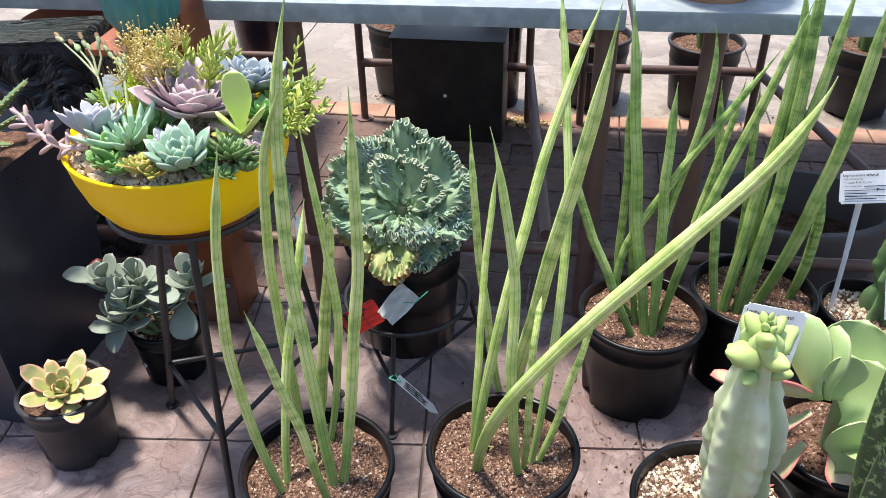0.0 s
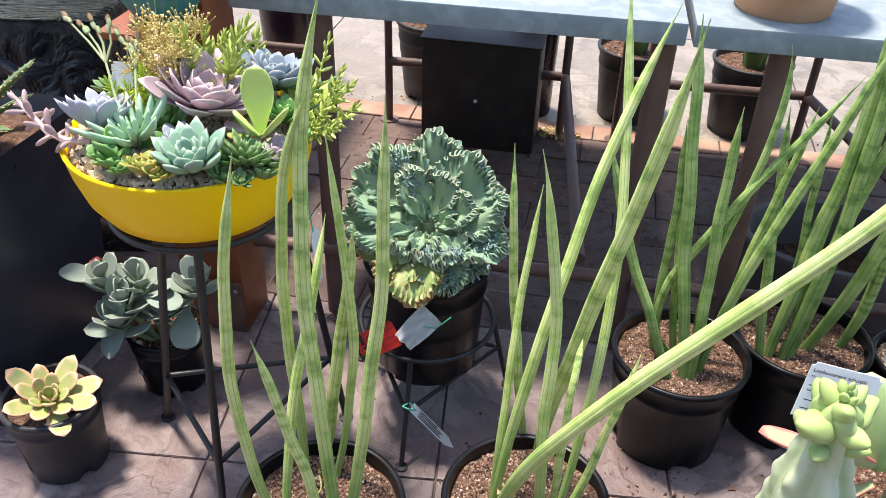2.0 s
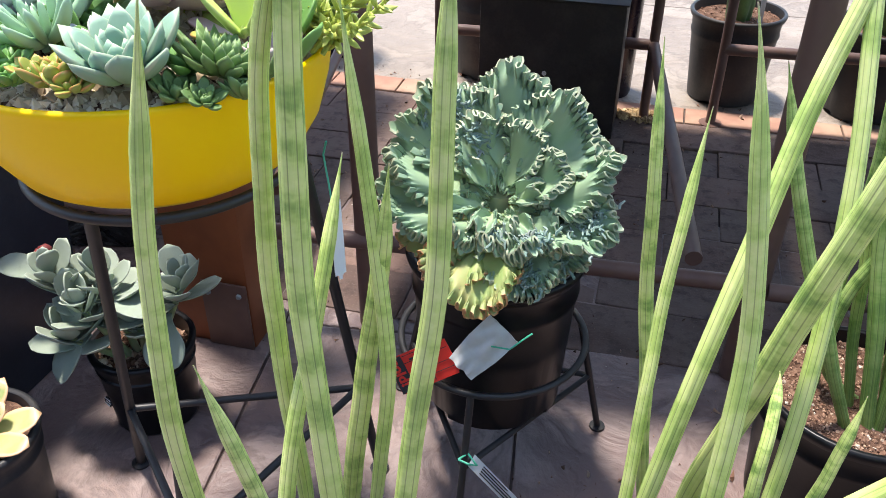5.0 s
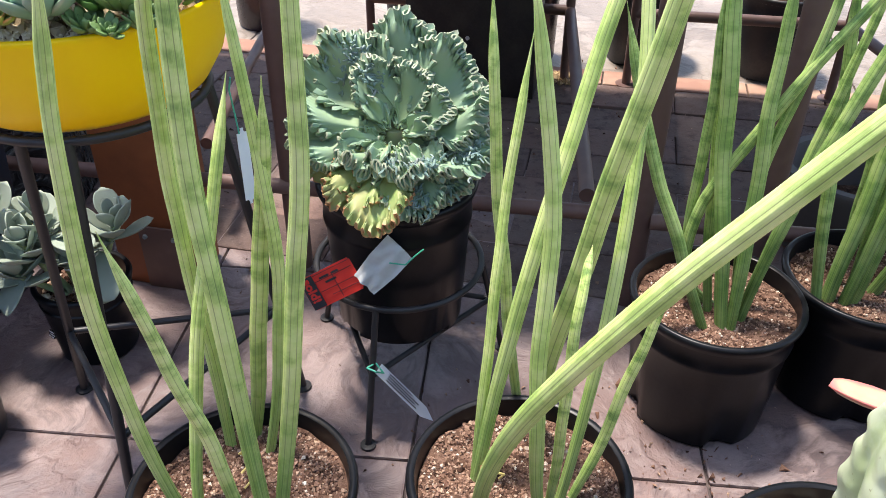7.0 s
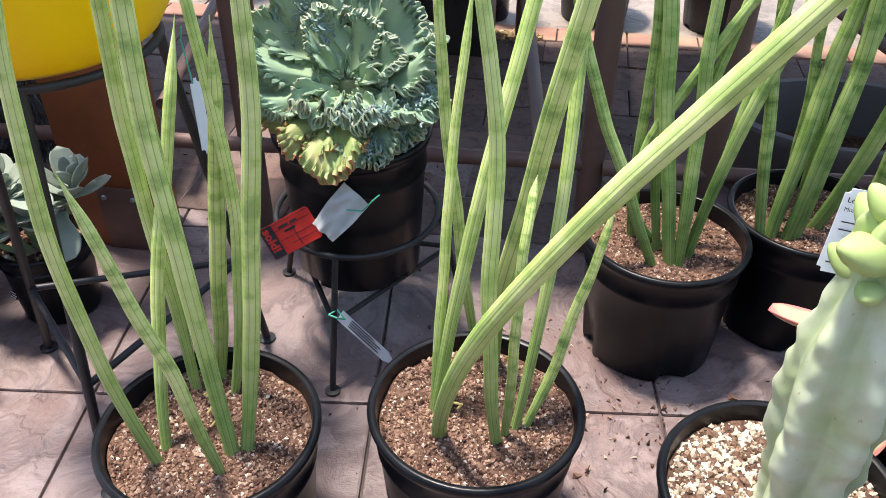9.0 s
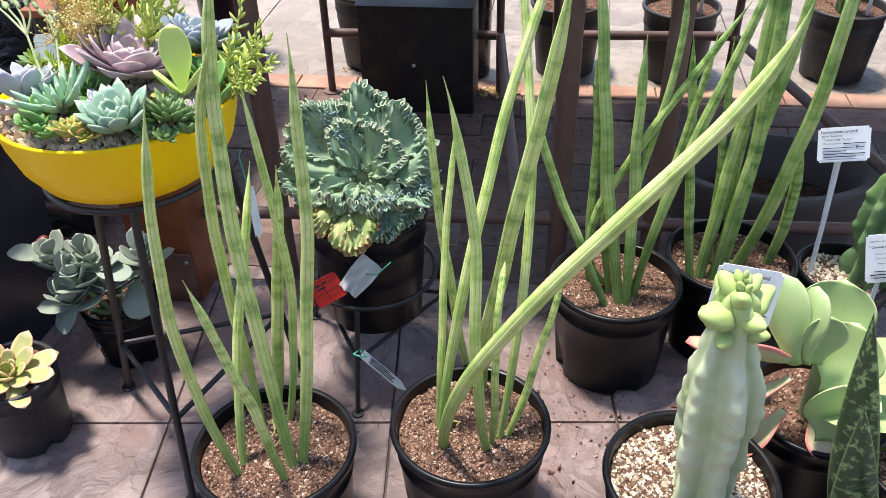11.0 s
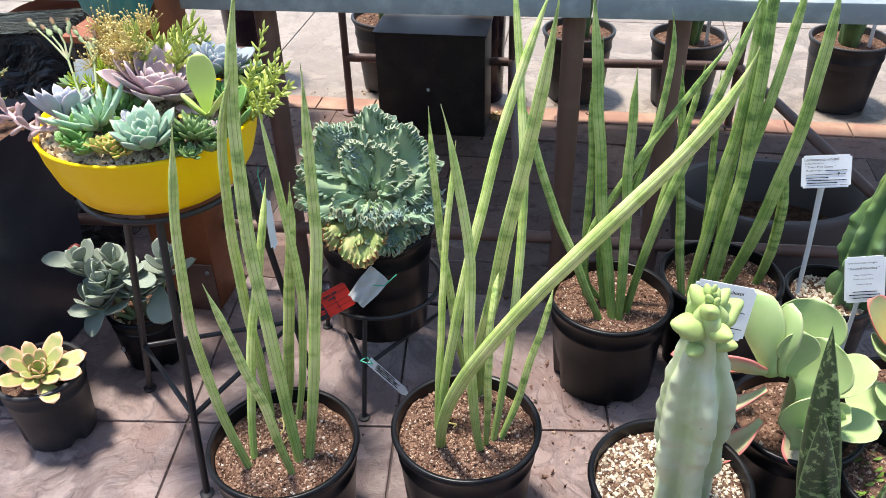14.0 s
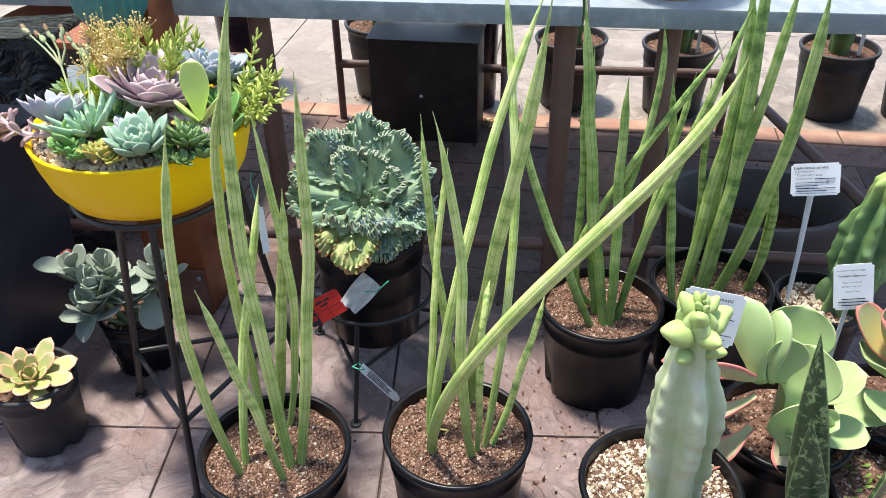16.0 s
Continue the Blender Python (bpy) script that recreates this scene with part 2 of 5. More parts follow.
def part(name, bm, mat, parent, label="", smooth=True):
    """One mesh object under a thing or a part; its vertices are given in the parent's space."""
    me = bm if isinstance(bm, bpy.types.Mesh) else mesh_of(name, bm, mat, smooth)
    ob = new(name, me)
    ob.parent = parent
    if label:
        ob["label"] = label
    return ob


def thing(name, x, y, z, label, category, group="", turn=0.0, kind=""):
    ob = new(name)
    ob.empty_display_size = 0.05
    ob.matrix_basis = pose(x, y, z, 0, 0, turn)
    return tagged(ob, label, category, group, kind)


def lathe(profile, n=40, bm=None, wobble=None):
    """Spins (radius, height) pairs; radius 0 closes the shape."""
    bm = bm or bmesh.new()
    rows = []
    for r, z in profile:
        if r < 1e-6:
            rows.append([bm.verts.new((0, 0, z))])
        else:
            rows.append([bm.verts.new(((r + (wobble(a, z) if wobble else 0)) * math.cos(a), (r + (wobble(a, z) if wobble else 0)) * math.sin(a), z)) for a in [i * math.tau / n for i in range(n)]])
    for a, b in zip(rows, rows[1:]):
        for i in range(n):
            j = (i + 1) % n
            q = [a[i % len(a)], a[j % len(a)], b[j % len(b)], b[i % len(b)]]
            q = [v for k, v in enumerate(q) if v not in q[:k]]
            if len(q) > 2:
                bm.faces.new(q)
    return bm


def tube(points, radii, n=10, bm=None, close=False, uv=True, grooves=0, groove_depth=0.0, squash=1.0, caps=True):
    """A round bar along points. UV: x along, y round it."""
    bm = bm or bmesh.new()
    lay = bm.loops.layers.uv.verify()
    pts = [Vector(p) for p in points]
    if not isinstance(radii, (list, tuple)):
        radii = [radii] * len(pts)
    rows = []
    up = None
    m = len(pts)
    for i, p in enumerate(pts):
        d = (pts[(i + 1) % m] - pts[i - 1]) if close else (pts[min(i + 1, m - 1)] - pts[max(i - 1, 0)])
        d.normalize()
        if up is None:
            up = d.orthogonal().normalized() if abs(d.z) < 0.95 else Vector((0, -1, 0))
        side = d.cross(up)
        if side.length < 1e-5:
            side = d.orthogonal()
        side.normalize()
        up = side.cross(d).normalized()
        row = []
        for k in range(n):
            a = k * math.tau / n
            r = radii[i] * (1 - groove_depth * (0.5 + 0.5 * math.cos(a * grooves)) ** 3 if grooves else 1)
            row.append(bm.verts.new(p + side * (r * math.cos(a)) + up * (r * squash * math.sin(a))))
        rows.append(row)
    pairs = list(zip(range(m), range(1, m))) + ([(m - 1, 0)] if close else [])
    for i, j in pairs:
        for k in range(n):
            q = (k + 1) % n
            f = bm.faces.new((rows[i][k], rows[i][q], rows[j][q], rows[j][k]))
            for lp, (s, v) in zip(f.loops, ((i, k), (i, k + 1), (j, k + 1), (j, k))):
                lp[lay].uv = (s / (m - 1), v / n)
    if caps and not close:
        bm.faces.new(rows[0][::-1])
        bm.faces.new(rows[-1])
    return bm


def box(bm, x0, x1, y0, y1, z0, z1, bevel=0.0, m=None):
    made = bmesh.ops.create_cube(bm, size=1)["verts"]
    for v in made:
        v.co = Vector((x0 + (v.co.x + 0.5) * (x1 - x0), y0 + (v.co.y + 0.5) * (y1 - y0), z0 + (v.co.z + 0.5) * (z1 - z0)))
        if m:
            v.co = m @ v.co
    if bevel:
        edges = {e for v in made for e in v.link_edges}
        bmesh.ops.bevel(bm, geom=list(edges), offset=bevel, segments=2, affect="EDGES", profile=0.6)
    return bm


def smoothstep(a, b, x):
    t = min(max((x - a) / (b - a), 0), 1)
    return t * t * (3 - 2 * t)


def blade(length, width, thick, shape="oval", bend=30.0, cup=0.25, nu=10, nv=10, start=0.35, seed=0, point=0.0, lift=0.0):
    """A fleshy leaf along +x with its upper face to +z: closed, bent upward by `bend` degrees, cupped. UV: x along, y across."""
    bm = bmesh.new()
    lay = bm.loops.layers.uv.verify()
    rnd = random.Random(seed)
    rows = []
    px, pz, ang = 0.0, 0.0, radians(lift)
    for i in range(nu + 1):
        u = i / nu
        if shape == "oval":
            w = (start + (1 - start) * smoothstep(0, 0.62, u)) * math.sqrt(max(1 - max((u - 0.62) / 0.38, 0) ** 2, 0))
        elif shape == "paddle":
            w = (start + (1 - start) * smoothstep(0.05, 0.6, u)) * math.sqrt(max(1 - max((u - 0.58) / 0.42, 0) ** 2.4, 0))
        else:
            w = (start + (1 - start) * smoothstep(0, 0.4, u)) * (1 - max((u - 0.4) / 0.6, 0) ** 1.7)
        w = max(w, 0.0) * width / 2
        t = thick / 2 * (0.6 + 0.4 * smoothstep(0, 0.3, u)) * math.sqrt(max(1 - u ** 4, 0.0))
        c = Vector((px, 0, pz))
        nrm, row = Vector((-math.sin(ang), 0, math.cos(ang))), []
        if i == nu:
            c += Vector((math.cos(ang), 0, math.sin(ang))) * point * length
            rows.append([bm.verts.new(c)])
            break
        for k in range(nv):
            a = k * math.tau / nv
            y = w * math.cos(a)
            flat = math.sin(a)
            h = t * (flat if flat > 0 else flat * 1.3) + cup * w * (math.cos(a) ** 2)
            row.append(bm.verts.new(c + Vector((0, y, 0)) + nrm * h))
        rows.append(row)
        step = length / nu
        px += math.cos(ang) * step
        pz += math.sin(ang) * step
        ang += radians(bend) / nu
    for i, (a, b) in enumerate(zip(rows, rows[1:])):
        for k in range(nv):
            q = (k + 1) % nv
            vs = (a[k], a[q], b[q], b[k]) if len(b) > 1 else (a[k], a[q], b[0])
            f = bm.faces.new(vs)
            us = (i, i, i + 1, i + 1)
            for lp, uu, kk in zip(f.loops, us, (k, k + 1, k + 1, k)):
                lp[lay].uv = (uu / nu, 0.5 + 0.5 * math.cos(kk * math.tau / nv))
    bm.faces.new(rows[0][::-1])
    return bm


def set_leaf(name, me, parent, m, label=""):
    ob = part(name, me, None, parent, label)
    ob.matrix_basis = m
    return ob


def rosette(parent, x, y, z, size, mat, rings, shape="oval", width=0.42, thick=0.12, tilt=(0, 0), seed=1, bend=35, cup=0.3, low=8, high=75, name="rosette", label="", start=0.35, point=0.06, golden=True):
    """Leaves in a spiral, the outer ones long and flat, the inner ones short and upright. parent: a thing; the rosette is its part."""
    rnd = random.Random(seed)
    core = part(name, lathe([(0, -0.12 * size), (0.1 * size, -0.1 * size), (0.1 * size, 0.03 * size), (0, 0.08 * size)], 10), mat, parent, label)
    core.matrix_basis = pose(x, y, z, tilt[0], tilt[1], rnd.uniform(0, 360))
    meshes = []
    for i in range(4):
        f = i / 3
        L = size * (1 - 0.62 * f)
        meshes.append(mesh_of("leaf", blade(L, L * width * (1 + 0.25 * f), L * thick * (1 + 0.5 * f), shape, bend * (1 + 0.4 * f), cup, 11, 14, start, point=point), mat, sharp=0))
    for i in range(rings):
        f = i / (rings - 1)
        a = i * 137.5 + rnd.uniform(-6, 6)
        up = low + (high - low) * f ** 1.25 + rnd.uniform(-4, 4)
        s = rnd.uniform(0.92, 1.06)
        m = pose(0, 0, 0, 0, 0, a) @ pose(0.05 * size, 0, 0.05 * size * f, rnd.uniform(-8, 8), -up, 0) @ Matrix.Scale(s, 4)
        set_leaf("leaf", meshes[min(int(f * 4), 3)], core, m)
    return core


def heap(n, radius, z, size, seed, inner=0.0, flat=0.7, height=None, bm=None, oval=1.0):
    """Loose grains strewn over a disc."""
    bm = bm or bmesh.new()
    rnd = random.Random(seed)
    for _ in range(n):
        r, a = radius * math.sqrt(rnd.uniform(inner, 1)), rnd.uniform(0, math.tau)
        s = size * min(rnd.lognormvariate(0, 0.42), 2.0)
        x, y = r * math.cos(a), r * math.sin(a) * oval
        m = pose(x, y, (height(x, y) if height else z) + s * 0.15, rnd.uniform(0, 360), rnd.uniform(0, 360), rnd.uniform(0, 360)) @ Matrix.Diagonal((s, s * rnd.uniform(0.75, 1), s * rnd.uniform(flat, 1), 1))
        vs = [bm.verts.new(m @ Vector(p)) for p in ((1, 0, 0), (-1, 0.1, 0), (0, 1, 0.1), (0.1, -1, 0), (0, 0, 1), (0, 0.1, -1))]
        for a_, b_, c_ in ((0, 2, 4), (2, 1, 4), (1, 3, 4), (3, 0, 4), (2, 0, 5), (1, 2, 5), (3, 1, 5), (0, 3, 5)):
            bm.faces.new((vs[a_], vs[b_], vs[c_]))
    return bm


def soil_height(z, seed, amp):
    off = Vector((seed * 7.3, seed * 3.1, 0))
    return lambda x, y: z + amp * noise.fractal(Vector((x, y, 0)) * 22 + off, 0.9, 2.1, 4)


def soil_disc(radius, height, n=40, rings=16):
    bm = bmesh.new()
    rows = [[bm.verts.new((0, 0, height(0, 0)))]]
    for i in range(1, rings + 1):
        r = radius * i / rings
        rows.append([bm.verts.new((r * math.cos(a), r * math.sin(a), height(r * math.cos(a), r * math.sin(a)))) for a in [k * math.tau / n for k in range(n)]])
    for a, b in zip(rows, rows[1:]):
        for k in range(n):
            q = (k + 1) % n
            bm.faces.new((a[0], b[k], b[q]) if len(a) == 1 else (a[k], b[k], b[q], a[q]))
    return bm


def nursery_pot(t, r, h, mat=None, soil=None, grains=None, seed=1, taper=0.82, count=420, drop=0.024, size=0.0028, amp=0.005, lean=0.0):
    """Blown nursery pot with a rolled rim, a stepped band below it, drain notches; soil and loose grains in it."""
    mat, soil, grains = mat or POT, soil or SOIL, grains or GRAIN
    b = r * taper
    rr = lambda z: b + (r * 0.955 - b) * z / h
    prof = [(0, 0.006), (b * 0.86, 0.004), (b * 0.94, 0.0), (b, 0.004), (rr(0.05 * h), 0.05 * h), (rr(0.5 * h), 0.5 * h), (rr(0.72 * h), 0.72 * h), (rr(0.74 * h) + 0.0022, 0.745 * h),
            (rr(0.78 * h) + 0.0022, 0.775 * h), (rr(0.79 * h), 0.79 * h), (rr(0.9 * h), 0.9 * h), (rr(0.93 * h) + 0.002, 0.93 * h), (r * 0.985, h - 0.016), (r, h - 0.011), (r + 0.0015, h - 0.005), (r - 0.001, h - 0.0008),
            (r - 0.005, h), (r - 0.0085, h - 0.002), (r - 0.0095, h - 0.008), (r - 0.011, h - 0.02), (r - 0.014, h * 0.6), (b - 0.01, 0.02), (0, 0.02)]
    notch = lambda a, z: -0.012 * (smoothstep(0.7, 0.95, math.cos(4 * a + seed)) if z < 0.012 else 0) + 0.0006 * math.sin(3 * a + seed)
    part("pot", lathe(prof, 56, wobble=notch), mat, t)
    hgt = soil_height(h - drop, seed, amp)
    part("soil", soil_disc(r - 0.0115, hgt), soil, t)
    g = part("soil_grain", heap(count, r - 0.014, h, size, seed, height=hgt), grains, t, "loose grains on the soil", False)
    tagged(g, kind="stuff")
    return h - drop


def sleaf(t, base, c1, c2, tip, r, mat=None, depth=0.045, z0=0.205, dents=1.0):
    """A round, grooved snake-plant leaf: a Bezier bow from the soil through two guides to its tip, with its foot in the soil."""
    o = t.matrix_basis.translation
    b, p1, p2, e = Vector((*base, z0)), Vector(c1), Vector(c2), Vector(tip)
    r *= 0.92 if mat is None else 0.8
    down = (b - p1).normalized()
    n = 40
    pts, rad = [b + down * depth - o], [r * 0.8]
    sd = sum(base) * 91 + tip[2] * 37
    for i in range(n + 1):
        u = i / n
        u = 1 - (1 - u) ** 1.25
        p = b * (1 - u) ** 3 + p1 * (3 * u * (1 - u) ** 2) + p2 * (3 * u * u * (1 - u)) + e * u ** 3
        w = 0.0035 * math.sin(u * math.pi)
        p += Vector((w * noise.noise(Vector((u * 4, sd, 0))), w * noise.noise(Vector((u * 4, sd, 9))), 0)) * 1.6
        q = (0.84 + 0.16 * smoothstep(0, 0.25, u)) * (1 - 0.22 * smoothstep(0.45, 0.95, u))
        q *= max(1 - smoothstep(0.84, 1.0, u) * 0.92, 0.06)
        pts.append(p - o)
        rad.append(r * q * (1 + 0.05 * dents * noise.noise(Vector((u * 9, sd, 3)))))
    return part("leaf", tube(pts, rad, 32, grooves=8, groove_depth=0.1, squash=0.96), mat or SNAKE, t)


# ---- more materials ----
KALE = leaf_mat("frilled_leaf", srgb(160, 182, 138), srgb(126, 154, 130), srgb(170, 164, 140), 0.5, 0.94, 0.0, 0.08, 0.55)
KALE_OLD = leaf_mat("ageing_frilled_leaf", srgb(154, 172, 96), srgb(128, 156, 100), srgb(190, 134, 98), 0.55, 0.94, 0.35, 0.08, 0.9)
CARUNCLE = painted_mat("blue_grey_warts", srgb(122, 148, 140), srgb(130, 132, 130), 0.6, 40, 0.8)
BLUE_LEAF = leaf_mat("blue_green_rosette", srgb(124, 156, 122), srgb(124, 158, 138), srgb(182, 184, 158), 0.5, 0.9, 0.1, 0.15, 0.6)
PURPLE_LEAF = leaf_mat("mauve_rosette", srgb(166, 146, 152), srgb(172, 152, 158), srgb(216, 190, 184), 0.5, 0.86, 0.1, 0.15, 0.9)
SILVER_LEAF = leaf_mat("silver_rosette", srgb(154, 162, 170), srgb(170, 176, 186), srgb(198, 176, 182), 0.5, 0.9, 0.1, 0.15, 0.6)
SLATE_LEAF = leaf_mat("slate_blue_rosette", srgb(112, 130, 138), srgb(124, 140, 150), srgb(178, 164, 162), 0.5, 0.9, 0.1, 0.12, 0.6)
FINGER_LEAF = leaf_mat("grey_green_fingers", srgb(152, 186, 146), srgb(168, 198, 168), srgb(168, 196, 160), 0.5, 0.9, 0.1, 0.15, 0.4)
LIME_LEAF = leaf_mat("lime_paddle", srgb(184, 204, 112), srgb(196, 210, 122), srgb(212, 216, 144), 0.4, 0.92, 0.1, 0.25, 0.5)
ORANGE_LEAF = leaf_mat("orange_green_tips", srgb(112, 144, 62), srgb(150, 160, 74), srgb(204, 124, 80), 0.45, 0.85, 0.2, 0.15, 0.8)
SEMP_LEAF = leaf_mat("dark_rosette", srgb(76, 106, 54), srgb(104, 134, 80), srgb(136, 146, 100), 0.5, 0.92, 0.1, 0.1, 0.5)
GREEN_LEAF = leaf_mat("plain_green_leaf", srgb(84, 128, 62), srgb(98, 142, 72), srgb(126, 160, 88), 0.4, 0.92, 0.15, 0.15, 0.4)
SEDUM_LEAF = leaf_mat("yellow_green_sedum", srgb(150, 166, 74), srgb(178, 188, 98), srgb(188, 184, 96), 0.45, 0.9, 0.2, 0.15, 0.6)
LIME_NEEDLE = leaf_mat("lime_needles", srgb(172, 196, 50), srgb(196, 212, 70), srgb(210, 216, 96), 0.5, 0.9, 0.1, 0.2, 0.5)
CREAM_GRAVEL = grain_mat("cream_gravel", [(0.0, srgb(140, 120, 96)), (0.3, srgb(190, 172, 144)), (0.8, srgb(216, 200, 172)), (1.0, srgb(238, 230, 212))])
STRAW = painted_mat("straw_flowers", srgb(206, 184, 116), srgb(226, 210, 150), 0.8, 90, 0.8)
PINK_STEM = leaf_mat("pink_trailing_leaf", srgb(184, 168, 160), srgb(196, 164, 160), srgb(176, 130, 136), 0.5, 0.85, 0.3, 0.12)
STEM = painted_mat("green_stem", srgb(140, 158, 112), srgb(166, 150, 126), 0.6, 30, 0.7)
BUD = painted_mat("brown_buds", srgb(128, 92, 70), srgb(150, 140, 96), 0.7, 60, 0.7)
GREY_LEAF = leaf_mat("felted_grey_leaf", srgb(124, 138, 122), srgb(140, 152, 138), srgb(172, 180, 166), 0.75, 0.92, 0.2, 0.1, 0.5)
AEON_LEAF = leaf_mat("cream_edged_leaf", srgb(164, 180, 96), srgb(118, 150, 84), srgb(222, 176, 138), 0.45, 0.66, 0.35, 0.18, 1.0)
PADDLE = leaf_mat("pale_paddle", srgb(146, 174, 116), srgb(156, 184, 122), srgb(192, 196, 150), 0.42, 0.9, 0.25, 0.15, 0.7)
PADDLE_PINK = leaf_mat("pink_paddle", srgb(158, 182, 136), srgb(186, 172, 140), srgb(206, 104, 106), 0.45, 0.7, 0.2, 0.15, 0.85)
PADDLE_FIRE = leaf_mat("red_yellow_paddle", srgb(196, 176, 92), srgb(112, 142, 100), srgb(196, 100, 100), 0.45, 0.76, 0.2, 0.15, 0.9)
TEAL = painted_mat("teal_glaze", srgb(62, 122, 122), srgb(88, 146, 142), 0.3, 12, 0.6)
TERRA = painted_mat("terracotta", srgb(152, 88, 70), srgb(176, 114, 92), 0.8, 12, 0.7)
TERRA_PALE = painted_mat("pale_terracotta", srgb(186, 136, 100), srgb(206, 160, 124), 0.8, 12, 0.7)
PURPLE_GLAZE = painted_mat("dark_plum_glaze", srgb(30, 20, 32), srgb(46, 30, 44), 0.2, 12, 0.6)
WHITE_TAG = painted_mat("white_plastic_label", srgb(226, 230, 234), srgb(206, 212, 220), 0.4, 30, 0.4)
INK = painted_mat("black_print", srgb(34, 34, 40), srgb(56, 56, 64), 0.7)
RED_TAG = painted_mat("red_card", srgb(206, 44, 34), srgb(190, 34, 28), 0.55, 30, 0.4)
BAG = painted_mat("milky_plastic_bag", srgb(190, 192, 192), srgb(160, 160, 162), 0.3, 30, 0.5)
TEAL_TIE = painted_mat("teal_wire_tie", srgb(60, 170, 140), srgb(80, 190, 160), 0.5)
WEED = leaf_mat("weed_leaf", srgb(88, 120, 48), srgb(112, 142, 60), srgb(130, 150, 70), 0.5)


def wrap_mat():
    k = Mat("black_stretch_film", 0.2)
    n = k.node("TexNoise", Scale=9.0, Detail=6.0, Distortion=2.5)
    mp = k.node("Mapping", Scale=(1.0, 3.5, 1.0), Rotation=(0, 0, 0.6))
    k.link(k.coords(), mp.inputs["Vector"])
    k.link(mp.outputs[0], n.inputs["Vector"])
    # pale end of the ramp paints highlights of the crinkles into the colour
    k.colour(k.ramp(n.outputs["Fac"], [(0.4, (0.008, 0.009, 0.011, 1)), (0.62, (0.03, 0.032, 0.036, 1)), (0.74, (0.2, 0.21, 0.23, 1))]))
    return k.rough(n.outputs["Fac"], 0.12, 0.45).bump(n.outputs["Fac"], 1.0, 0.03).m


def cactus_mat(name, body, rib, tone):
    k = Mat(name, 0.55)
    u, v = uv_axes(k)
    n, f = k.noise(22, 6, None, 0.6), k.noise(140, 4)
    col = k.mix(k.ramp(v, [(0.35, (0, 0, 0, 1)), (0.85, (1, 1, 1, 1))]), body, rib)
    col = k.mix(k.math("MULTIPLY", k.ramp(n, [(0.45, (0, 0, 0, 1)), (0.68, (1, 1, 1, 1))]), 0.6), col, tone)
    flush = k.ramp(k.noise(9, 4, None, 0.6), [(0.5, (0, 0, 0, 1)), (0.7, (1, 1, 1, 1))])
    col = k.mix(k.math("MULTIPLY", flush, 0.6), col, k.mix(0.5, body, srgb(150, 176, 92)))
    col = k.mix(k.ramp(u, [(0.8, (0, 0, 0, 1)), (1.0, (1, 1, 1, 1))]), col, srgb(164, 184, 104))
    col = k.mix(k.math("MULTIPLY", k.ramp(f, [(0.68, (0, 0, 0, 1)), (0.74, (1, 1, 1, 1))]), 0.5), col, srgb(120, 110, 70))
    k.colour(col).bump(f, 0.2, 0.002).waxy(0.1)
    return k.m


def barred_mat(name, ground_col, pale):
    """Flat snake-plant leaf: dark green with broken pale cross bands."""
    k = Mat(name, 0.35)
    u, v = uv_axes(k)
    c = k.node("CombineXYZ")
    k.link(k.math("MULTIPLY", u, 46), c.inputs[0])
    k.link(k.math("MULTIPLY", v, 4), c.inputs[1])
    k.link(k.math("MULTIPLY", k.node("ObjectInfo").outputs["Random"], 30), c.inputs[2])
    n = k.noise(0.7, 6, c.outputs[0], 0.7)
    rim = k.ramp(k.math("ABSOLUTE", k.math("MULTIPLY_ADD", v, 2, -1)), [(0.9, (0, 0, 0, 1)), (0.97, (1, 1, 1, 1))])
    k.colour(k.mix(k.math("MULTIPLY", rim, 0.7), k.ramp(n, [(0.42, ground_col), (0.52, ground_col), (0.6, pale)]), pale)).rough(n, 0.3, 0.45)
    return k.m


WRAP = wrap_mat()
TOTEM = cactus_mat("pale_lumpy_cactus", srgb(174, 188, 142), srgb(198, 206, 170), srgb(198, 206, 186))
TOTEM_TIP = painted_mat("yellow_green_knobs", srgb(168, 188, 112), srgb(152, 172, 116), 0.55, 40, 0.7)
TOTEM_DARK = cactus_mat("green_lumpy_cactus", srgb(82, 116, 76), srgb(104, 138, 84), srgb(116, 142, 108))
FAR_CACTUS = cactus_mat("far_green_cactus", srgb(64, 96, 52), srgb(84, 118, 64), srgb(60, 84, 50))
BARRED = barred_mat("barred_snake_leaf", srgb(46, 66, 40), srgb(122, 146, 96))


# ---- plant builders ----
def thicken(bm, t):
    """Gives an open sheet a back face t behind it, joined along its border."""
    lay = bm.loops.layers.uv.verify()
    bmesh.ops.remove_doubles(bm, verts=bm.verts, dist=0.00005)
    bm.normal_update()
    front = bm.faces[:]
    border = [e for e in bm.edges if e.is_boundary]
    back = {v: bm.verts.new(v.co - v.normal * t) for v in bm.verts[:]}
    for f in front:
        g = bm.faces.new([back[v] for v in reversed(f.verts)])
        for a, b in zip(g.loops, reversed(f.loops)):
            a[lay].uv = b[lay].uv
    for e in border:
        a, b = e.link_loops[0].vert, e.link_loops[0].link_loop_next.vert
        g = bm.faces.new((b, a, back[a], back[b]))
        for lp in g.loops:
            lp[lay].uv = (1.0, 0.5)
    return bm


